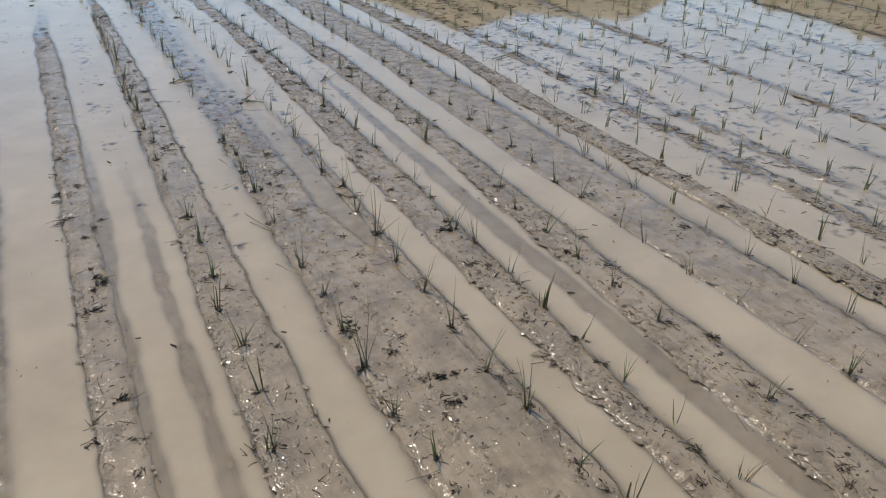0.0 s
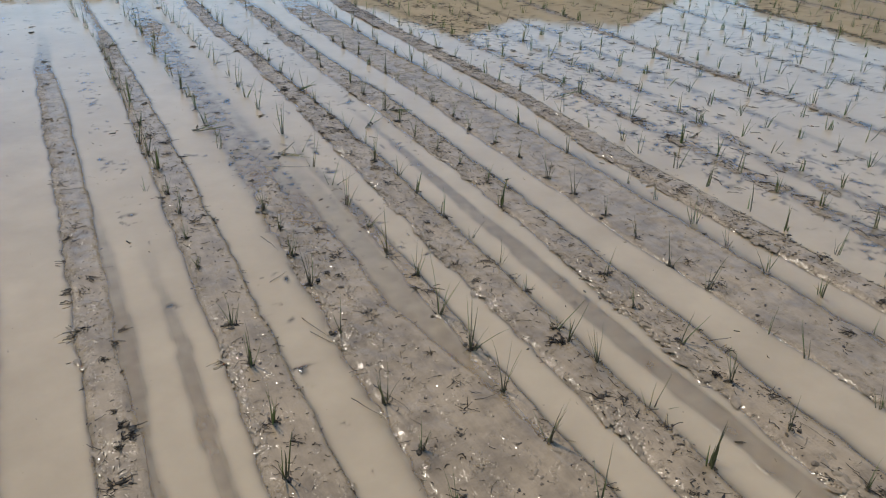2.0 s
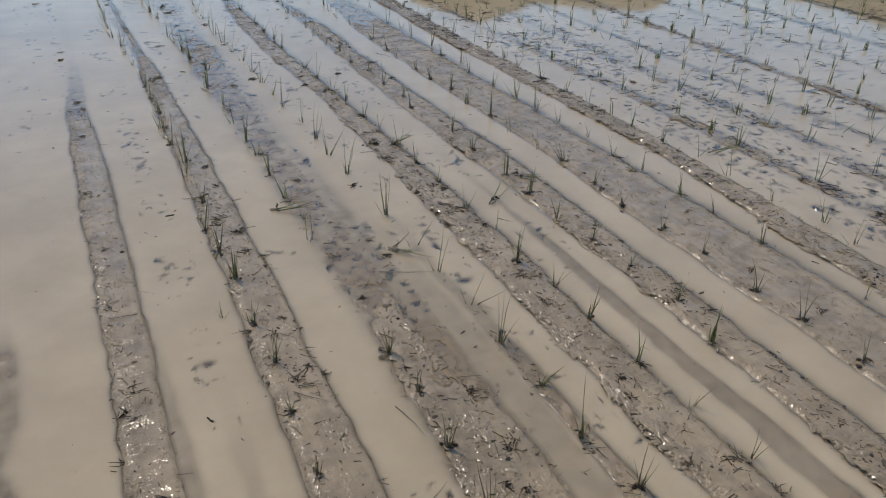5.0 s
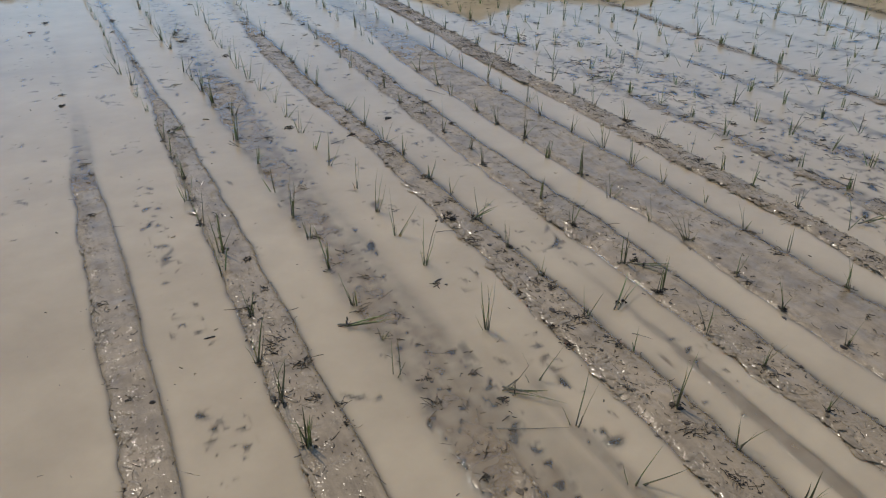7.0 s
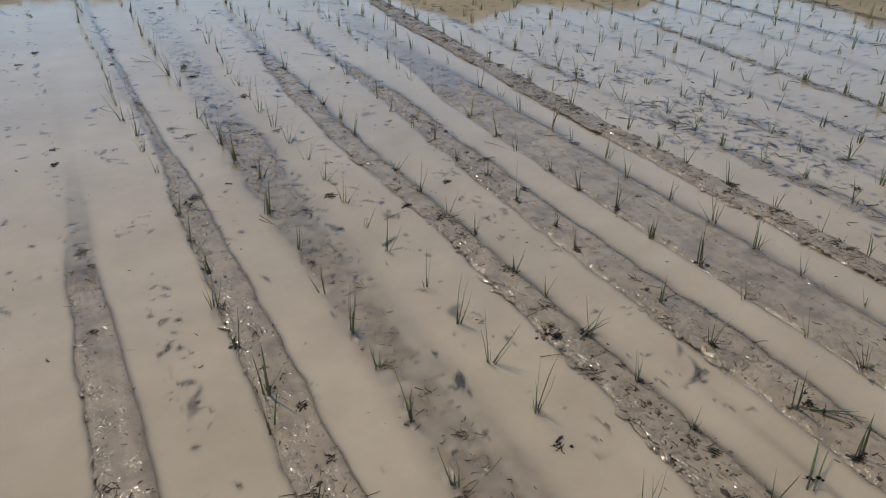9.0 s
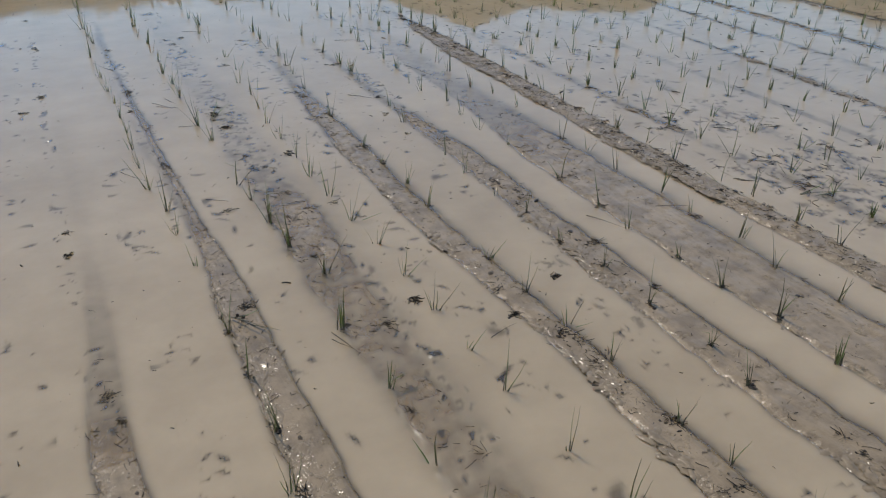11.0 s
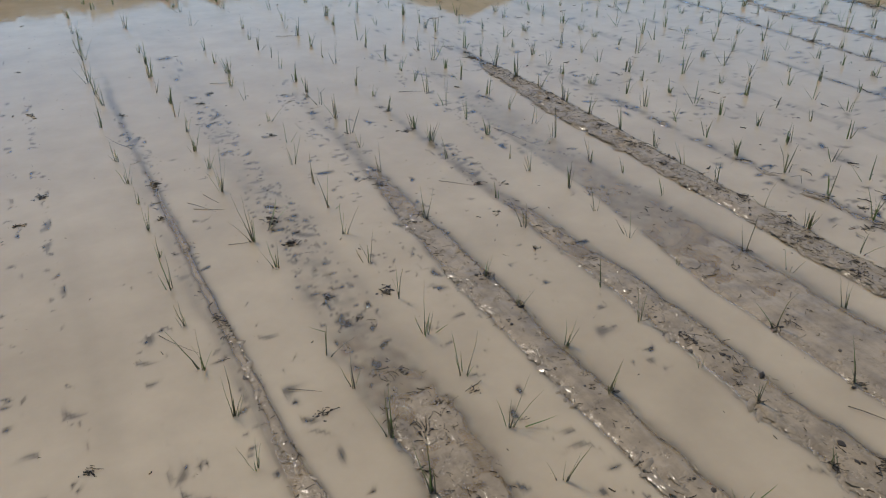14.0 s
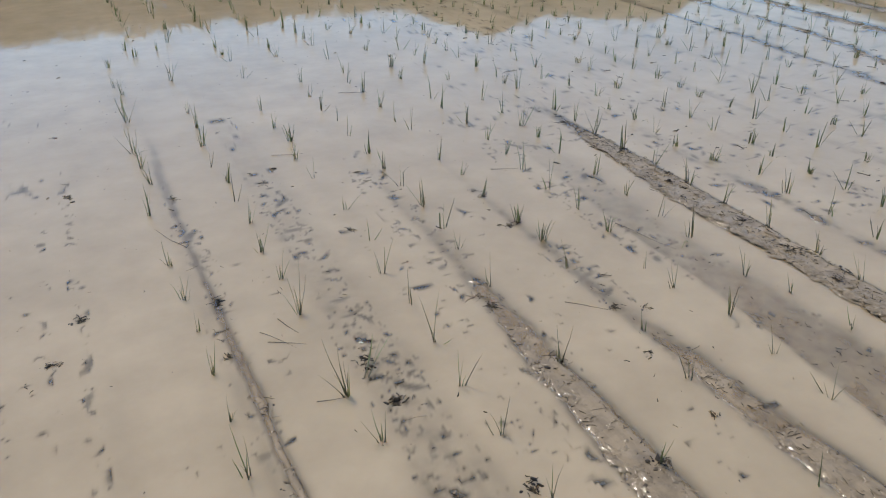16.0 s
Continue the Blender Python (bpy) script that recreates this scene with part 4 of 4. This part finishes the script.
# The hills of seedlings row by row: distance across the field, then the places along the row.
SEEDLING_ROWS = {}
SEEDLING_ROWS[0.37] = ([(0,0.39),(2.5,0.39),(5,0.41),(7.5,0.36),(9,0.34),(10.5,0.36),(12.5,0.39)], [1.62, 1.83, 2.05, 2.26, 2.67, 2.88, 3.31, 3.49, 3.70, 4.05, 4.18, 4.37, 4.55, 4.78, 5.04, 5.17, 5.40, 5.62, 5.85, 6.05, 6.29, 6.68, 6.93, 7.15, 7.80, 8.02, 8.25, 8.49, 8.70, 8.97, 9.43, 9.70, 9.91, 10.13, 10.61, 10.82, 11.11, 11.29, 11.76])
SEEDLING_ROWS[0.69] = ([(0,0.68),(2.5,0.68),(5,0.72),(7.5,0.68),(9,0.66),(10.5,0.68),(12.5,0.72)], [1.42, 1.60, 1.81, 1.97, 2.23, 2.42, 2.76, 3.05, 3.26, 3.72, 4.34, 4.53, 4.74, 4.94, 5.15, 5.38, 5.55, 5.85, 6.15, 6.68, 6.88, 7.26, 7.77, 7.99, 8.45, 8.68, 8.93, 9.14, 9.36, 9.58, 9.78, 10.08, 10.36, 10.61, 11.27, 11.47, 12.07])
SEEDLING_ROWS[1.0] = ([(0,1.0),(2.5,1.0),(5,1.02),(7.5,0.97),(9,1.02),(10.5,1.06),(12.5,1.17)], [1.12, 1.26, 1.49, 1.70, 1.89, 2.09, 2.32, 2.52, 2.72, 2.93, 3.13, 3.55, 3.95, 4.18, 4.41, 4.85, 5.10, 5.25, 5.46, 5.66, 5.86, 6.10, 6.33, 6.52, 6.76, 7.14, 7.48, 7.66, 7.87, 8.08, 8.33, 8.56, 8.81, 9.02, 9.46, 9.71, 9.96, 10.18, 10.47, 11.13, 11.56])
SEEDLING_ROWS[1.31] = ([(0,1.32),(2.5,1.32),(5,1.32),(7.5,1.28),(9,1.35),(10.5,1.38),(12.5,1.46)], [1.06, 1.29, 1.48, 1.68, 1.87, 2.10, 2.32, 2.71, 2.92, 3.04, 3.31, 3.55, 3.76, 3.98, 4.18, 4.35, 4.60, 4.80, 5.03, 5.23, 5.44, 5.68, 6.09, 6.30, 6.72, 6.95, 7.16, 7.40, 7.85, 8.31, 8.60, 8.76, 8.98, 9.21, 9.41, 9.63, 9.89, 10.13, 10.33, 10.60, 10.90, 11.55, 11.79])
SEEDLING_ROWS[1.6] = ([(0,1.6),(2.5,1.6),(5,1.62),(7.5,1.58),(9,1.64),(10.5,1.67),(12.5,1.79)], [1.26, 1.65, 1.87, 2.08, 2.30, 2.49, 2.69, 3.31, 3.52, 3.89, 4.13, 4.34, 4.54, 4.83, 5.07, 5.42, 5.62, 5.84, 6.04, 6.26, 6.47, 6.69, 6.94, 7.20, 7.62, 7.86, 8.30, 8.51, 8.70, 8.96, 9.20, 9.41, 9.84, 9.99, 10.25, 10.53, 10.77, 10.98, 11.33, 11.74])
SEEDLING_ROWS[1.89] = ([(0,1.89),(2.5,1.89),(5,1.9),(7.5,1.88),(9,1.93),(10.5,1.98),(12.5,2.16)], [1.22, 1.63, 1.83, 2.05, 2.21, 2.47, 2.66, 2.83, 3.07, 3.24, 3.45, 3.68, 3.90, 4.17, 4.34, 4.58, 4.73, 4.98, 5.19, 5.40, 5.63, 5.83, 6.05, 6.25, 6.47, 6.75, 7.09, 7.39, 7.61, 7.82, 8.08, 8.46, 8.67, 8.90, 9.13, 9.33, 9.53, 9.79, 10.08, 10.26, 10.69, 10.96, 11.43, 11.94])
SEEDLING_ROWS[2.18] = ([(0,2.19),(2.5,2.19),(5,2.18),(7.5,2.17),(9,2.18),(10.5,2.24),(12.5,2.24)], [1.44, 1.65, 1.85, 2.08, 2.29, 2.48, 2.67, 2.87, 3.08, 3.27, 3.69, 4.11, 4.36, 4.57, 4.77, 4.98, 5.19, 5.40, 5.62, 5.82, 6.06, 6.26, 6.48, 6.69, 6.91, 7.13, 7.58, 7.83, 8.05, 8.28, 8.47, 8.70, 8.94, 9.23, 9.45, 9.63, 9.86, 10.09, 10.54, 10.95])
SEEDLING_ROWS[2.49] = ([(0,2.5),(2.5,2.5),(5,2.5),(7.5,2.47),(9,2.49),(10.5,2.54),(12.5,2.54)], [1.42, 1.63, 1.82, 2.05, 2.27, 2.47, 2.69, 2.87, 3.12, 3.33, 3.54, 3.71, 3.93, 4.18, 4.39, 4.60, 4.81, 4.99, 5.19, 5.40, 5.64, 5.87, 6.07, 6.30, 6.45, 6.72, 6.93, 7.14, 7.32, 7.57, 7.78, 7.99, 8.20, 8.45, 8.68, 8.90, 9.12, 9.35, 9.57, 9.77, 10.19, 10.32, 10.46, 10.73, 10.96, 11.17, 11.38])
BUSHY = [(1.9, 1.22), (1.32, 2.1), (.38, 2.26), (.69, 1.42), (.38, 2.05), (1.3, 5.68), (.37, 7.15), (1.0, 6.13), (.7, 5.15), (.7, 5.38), (1.58, 7.62), (.34, 8.7), (.66, 8.93), (1.9, 7.39), (1.62, 4.54)]
for line, places in SEEDLING_ROWS.values():
    for y in places:
        x = float(np.interp(y, *zip(*line))) + rng.gauss(0, 0.012)
        if any(math.hypot(x - sx, y - sy) < 0.105 for sx, sy in SHAPED):
            continue
        dense = any(abs(x - bx) < 0.12 and abs(y - by) < 0.09 for bx, by in BUSHY)
        plant(x, y + rng.gauss(0, 0.004), 1.0, "bushy" if dense else None)


def fallen(x, y, heading):
    """An uprooted seedling that lies on its side."""
    ob, style = kinds[int(x * 100 + y * 10) % len(kinds)]
    copy = copy_thing(ob, pose(x, y, max(height_at(x, y), 0) + 0.006, 0, 0, -heading) @ pose(0, 0, 0, -78, 0, 0))
    tagged(copy, "uprooted rice seedling lying on the wet mud")


for x, y, heading in [(1.31, 5.03, 70), (.66, 4.6, 120), (.95, 4.15, 130), (1.45, 4.35, 60), (.76, 8.05, 40), (.45, 6.3, 150), (2.62, 4.4, 100), (2.9, 3.6, 80), (1.66, 4.5, 150), (2.7, 6.2, 120)]:
    fallen(x, y, heading)


def far_rows():
    """The rows further out, too many to count: one mesh."""
    bm = bmesh.new()
    r = random.Random(9)
    plans = [seedling_plan(r, s) for s in STYLES]
    for k in range(-8, 20):
        x0, y = 2.79 + 0.3 * k, r.uniform(0.2, 0.4)
        if k < 0:
            y = list(SEEDLING_ROWS.values())[k][1][-1] + 0.2
        while y < 15.5:
            if r.random() < 0.9 and (x0 < 6.5 or y > 3):
                x = row_x(x0, y) + r.gauss(0, 0.025)
                z = max(height_at(x, y), -0.012)
                turn, s = r.uniform(0, 6.28), r.uniform(0.65, 1.0)
                for base, lean, heading, length, w, droop, kink in r.choice(plans):
                    c, q = math.cos(turn), math.sin(turn)
                    at = (x + base[0] * c + base[1] * q, y - base[0] * q + base[1] * c, z + base[2])
                    blade(bm, r, at, lean, heading + turn, length * s, w * 1.15, droop, kink)
            y += 0.212 + r.gauss(0, 0.02)
    ob = part("rice_seedlings_far", bm, LEAF)
    return tagged(ob, "rows of young rice seedlings standing in water", "rice seedlings", kind="stuff")


far_rows()


# ---- rotting leaves, straw and clods ----
def litter():
    """Along each ridge: rotting scraps and strands, and the crumbs that the machine left."""
    r = random.Random(21)
    for name, knots, wl, wr, lumpy in RIDGES:
        ks = np.array(knots)
        dens = {"third": 260, "third_flat": 130, "seventh": 620, "fourth": 420, "fifth": 420, "second": 340, "first": 270, "bar": 16, "second_crest": 40, "verge": 0, "first_shelf": 24, "fourth_bar": 8, "third_film": 0, "third_strip": 160, "sixth": 190}.get(name, 200)
        if dens == 0:
            continue
        y_end = min(ks[-1, 0], 11.0)
        n = int(dens * (y_end - 0.8))
        ys = np.array([r.uniform(0.8, y_end) for k in range(n)])
        left, right = np.interp(ys, ks[:, 0], ks[:, 1]), np.interp(ys, ks[:, 0], ks[:, 2])
        f = np.array([r.random() for k in range(n)])
        xs = left - 0.012 + (right - left + 0.03) * f
        zs = bed_height(xs, ys)
        thick = 0.6 * grain(xs, ys, 0.06, 77) + 0.5 * grain(xs, ys, 0.19, 78) > 0.04
        scraps, crumbs = bmesh.new(), bmesh.new()
        coarse = float(np.interp(ks[:, 1].mean(), (0, 1, 2.4, 4), (.8, 1.15, 1.5, 1.9)))
        for x, y, z, ok in zip(xs, ys, zs, thick):
            if z < -0.006 or (y > 5.0 and name != "seventh" and r.random() < 0.42):
                continue
            kind = r.random()
            z = max(z, -0.001)
            if kind < 0.036 and ok:
                # a matted tuft of black rotting leaves and roots
                head, size = r.uniform(0, 6.28), r.uniform(.5, 1.25)
                for q in range(r.randint(6, 14)):
                    strand(scraps, r, (x + r.gauss(0, .010) * size, y + r.gauss(0, .010) * size, z + r.uniform(.001, .005)), head + r.gauss(0, .8), r.uniform(.008, .040) * size, r.uniform(.0006, .0015), .25)
                for q in range(r.randint(2, 6)):
                    lump(scraps, r, (x + r.gauss(0, .010) * size, y + r.gauss(0, .010) * size, z + .0005), r.uniform(.0015, .004))
            elif kind < 0.11:
                strand(scraps, r, (x, y, z + .001), r.uniform(0, 6.28), min(.09, .012 + r.expovariate(1 / .014)), r.uniform(.0005, .0012), .22)
            elif kind < 0.40:
                strand(scraps, r, (x, y, z + .001), r.uniform(0, 6.28), r.uniform(.003, .018) * coarse, r.uniform(.0005, .0017), .8)
            elif kind < 0.56 and ok:
                for q in range(r.randint(1, 4)):
                    lump(crumbs, r, (x + r.gauss(0, .012), y + r.gauss(0, .014), z), min(.009, (.0012 + r.expovariate(1 / .0015)) * coarse))
        # glistening swellings, thickest along the left bank
        wet = bmesh.new()
        big = float(np.interp(ks[:, 1].mean(), (0, 1, 2, 4), (.0046, .0066, .0074, .0095)))
        count = {"fourth": 250, "fifth": 250, "seventh": 300, "sixth": 40, "second": 140, "first": 90, "third": 80, "third_flat": 60, "third_strip": 30, "eighth": 130, "ninth": 110, "eleventh": 70}.get(name, 12)
        n = int(count * 1.3 * (y_end - 0.8))
        yy = np.array([r.uniform(0.8, y_end) for k in range(n)])
        lo, hi = np.interp(yy, ks[:, 0], ks[:, 1]), np.interp(yy, ks[:, 0], ks[:, 2])
        # along the left bank, along a broken line in the middle, and scattered
        where = np.array([r.uniform(0.4 if name == "sixth" else 0.0, 1) for k in range(n)])
        jit = np.array([r.gauss(0, 1) for k in range(n)])
        mid = lo + (hi - lo) * (0.55 + 0.25 * grain(yy, 0 * yy, 0.5, 91))
        xx = np.where(where < 0.5, lo + 0.004 + np.abs(jit) * 0.018, np.where(where < 0.72, mid + jit * 0.012, lo + (hi - lo) * np.abs(jit * 7.31 % 1.0)))
        zz = bed_height(xx, yy)
        clump = 0.6 * grain(xx, yy * 0.5, 0.05, 88) + 0.5 * grain(xx, yy, 0.23, 89)
        for x, y, z, c, w in zip(xx, yy, zz, clump, where):
            if z < -0.0015 or c < (-0.02 if w < 0.5 else 0.10) or (y > 6.5 and name != "seventh" and r.random() < 0.35):
                continue
            for q in range(r.randint(1, 5)):
                dome(wet, r, (x + r.gauss(0, .008), y + r.gauss(0, .018), z), big * (1.35 if w < 0.5 and name != "sixth" else 0.8) * (0.3 + min(r.expovariate(2.2), 1.0)), math.pi / 2 + r.gauss(0, 0.6))
            if w < 0.72 and r.random() < 0.13:
                # a strip of leaf pressed into the bank
                strand(scraps, r, (x, y, z + .0012), r.gauss(0, .5), r.uniform(.012, .05), r.uniform(.0004, .0011), .4)
        for face in wet.faces:
            face.smooth = True
        tagged(part("mud_swellings", wet, SLURRY), "low wet glistening swellings of mud on a ridge", "mud crumbs", kind="stuff")
        tagged(part("leaf_litter", scraps, ROT), "dark rotting leaf scraps scattered along a mud ridge", "leaf litter", kind="stuff")
        tagged(part("mud_crumbs", crumbs, CLOD), "wet glistening crumbs of mud on a ridge", "mud crumbs", kind="stuff")


litter()


def drowned_leaves():
    """Leaves and strands that lie on the lumps in the shallow water."""
    r = random.Random(33)
    for xa, xb, ya, yb, amount in LUMPS:
        far = xa > 2.5
        n = int((xb - xa) * (yb - ya) * (1000 if far else 700) * amount)
        xs = np.array([r.uniform(xa, xb) for k in range(n)])
        ys = np.array([r.uniform(ya, yb) for k in range(n)])
        zs = bed_height(xs, ys)
        bm = bmesh.new()
        for x, y, z in zip(xs, ys, zs):
            if (z < -0.010 and not (far and r.random() < 0.12)) or z > 0.004:
                continue
            level = 0.0012 if r.random() < (0.22 if far else 0.12) else z + .0015
            for q in range(r.randint(1, 3)):
                strand(bm, r, (x + r.gauss(0, .006), y + r.gauss(0, .006), max(level, z + .0015)), r.uniform(0, 6.28), r.uniform(.008, .030) * (1.9 if far else 1.0), r.uniform(.0005, .0016) * (1.4 if far else 1.0), .35)
        tagged(part("drowned_leaves", bm, ROT), "dark rotting leaves lying in the shallow silty water", "leaf litter", kind="stuff")


drowned_leaves()


# ---- straws lying on the mud and the water ----
def straw(x, y, heading, length, wet):
    r = random.Random(int(x * 1000 + y * 77))
    bm = bmesh.new()
    a, p = radians(heading), Vector((x, y, max(height_at(x, y), 0) + 0.004))
    for k in range(5):
        q = p + Vector((math.sin(a), math.cos(a), 0)) * length / 5 + Vector((0, 0, r.uniform(-.001, .0015)))
        tube(bm, p, q, 0.0013 - 0.0002 * k, 0.0011 - 0.0002 * k)
        p, a = q, a + r.gauss(0, 0.07)
    ob = part("straw", bm, ROT if wet else STRAW)
    tagged(ob, "thin dark wet straw lying on the mud" if wet else "thin pale straw lying on mud and water", "straw", "loose straws")


for k, (x, y, heading, length) in enumerate([
        (.61, 2.87, 163, .17), (.68, 2.48, 163, .15), (.63, 1.67, 151, .09), (.61, 2.46, 155, .11), (.61, 2.79, 154, .14), (.64, 3.43, 165, .13), (.95, 4.0, -68, .12), (.58, 3.11, 58, .08),
        (.84, 4.05, 116, .18), (1.39, 4.22, 140, .06), (.67, 6.14, 161, .16), (2.07, 6.38, 113, .14)]):
    straw(x, y, heading, length, k not in (6, 8))
for x, y, heading, length in [
        (1.14, 5.0, 104, .09), (.66, 6.11, 155, .08), (1.07, 5.92, 70, .11), (1.78, 6.43, 151, .17), (.53, 8.32, 116, .12), (.53, 7.16, 121, .09), (.58, 7.99, 104, .08), (.52, 8.38, 142, .15),
        (.59, 8.43, 161, .11), (1.97, 8.5, 163, .28), (1.47, 8.11, 129, .15), (1.79, 9.19, 116, .13), (.41, 9.04, -26, .22), (1.54, 10.58, 116, .18), (.93, 9.8, 116, .15), (.27, 7.56, 154, .16), (.42, 3.58, 139, .10)]:
    straw(x, y, heading, length, True)


# ---- tufts of rotting leaves and lifted clods that stand out ----
def leaf_tuft(x, y, size, seed):
    r = random.Random(seed)
    bm = bmesh.new()
    z = max(height_at(x, y), -0.002)
    head = r.uniform(0, 6.28)
    for k in range(r.randint(10, 18)):
        strand(bm, r, (x + r.gauss(0, .009) * size, y + r.gauss(0, .009) * size, z + r.uniform(.0, .007) * size), head + r.gauss(0, .5), r.uniform(.006, .024) * size, r.uniform(.0008, .0022), .35)
    for k in range(r.randint(6, 12)):
        lump(bm, r, (x + r.gauss(0, .011) * size, y + r.gauss(0, .009) * size, z + .001), r.uniform(.002, .006) * size)
    tagged(part("leaf_tuft", bm, ROT), "matted black tuft of rotting leaves and mud", "leaf tuft", "tufts of rotting leaves")


TUFTS = [(.02, 6.92), (1.25, 8.2), (1.63, 8.68), (.76, 6.58), (1.21, 5.08), (1.31, 5.03), (1.65, 4.54), (3.09, 5.75), (2.94, 5.37), (1.6, 4.35), (.49, 5.08), (.02, 8.7), (-.08, 8.49), (.41, 8.3), (.76, 8.12),
         (.78, 7.9), (2.12, 11.21), (1.58, 8.67), (1.6, 8.02), (1.55, 7.77), (1.52, 7.47), (.03, 9.72), (0, 10.52), (.89, 9.64), (.82, 9.5), (1.01, 8.92), (1.69, 7.97)]
TUFTS += [(.07, 2.58), (.04, 2.4), (.7, 1.99), (.88, 1.69), (1.29, 1.18), (2.35, 2.17), (.06, 1.95), (-.02, 1.82), (2.64, 3.45), (1.56, 2.12), (1.25, 2.44), (1.66, 1.52), (.03, 7.1), (.81, 7.37),
          (2.8, 7.14), (1.19, 6.0), (1.43, 6.12), (1.27, 5.85), (.96, 6.19), (.92, 4.13)]
TUFTS += [(0.94, 7.48), (0.58, 7.03), (0.96, 6.93), (0.95, 7.46), (0.78, 7.90), (0.95, 6.20), (1.43, 6.12), (1.23, 5.06), (0.70, 2.03), (0.85, 1.69), (0.83, 1.59), (0.48, 6.37), (0.76, 4.29), (0.74, 3.93), (1.01, 4.70), (-0.06, 8.49), (0.03, 6.93), (-0.01, 3.31), (0.07, 2.55), (0.02, 2.40)]
for k, (x, y) in enumerate(TUFTS):
    leaf_tuft(x, y, 0.75 + 0.6 * ((k * 37) % 10) / 10, 400 + k)


# ---- specks that float on the open water ----
def specks():
    r = random.Random(61)
    bm = bmesh.new()
    n = 1500
    xs = np.array([r.uniform(-0.5, 3.2) if k < 1100 else r.uniform(3.0, 6.8) for k in range(n)])
    ys = np.array([r.uniform(1.2, 13) for k in range(n)])
    for x, y, z in zip(xs, ys, bed_height(xs, ys)):
        if z < -0.004:
            size = min(.02, .002 + r.expovariate(1 / .003))
            strand(bm, r, (x, y, .0006), r.uniform(0, 6.28), size * 1.6, size * r.uniform(.08, .3), .4)
    tagged(part("floating_specks", bm, ROT), "small dark scraps floating on the silty water", "leaf litter", kind="stuff")


specks()
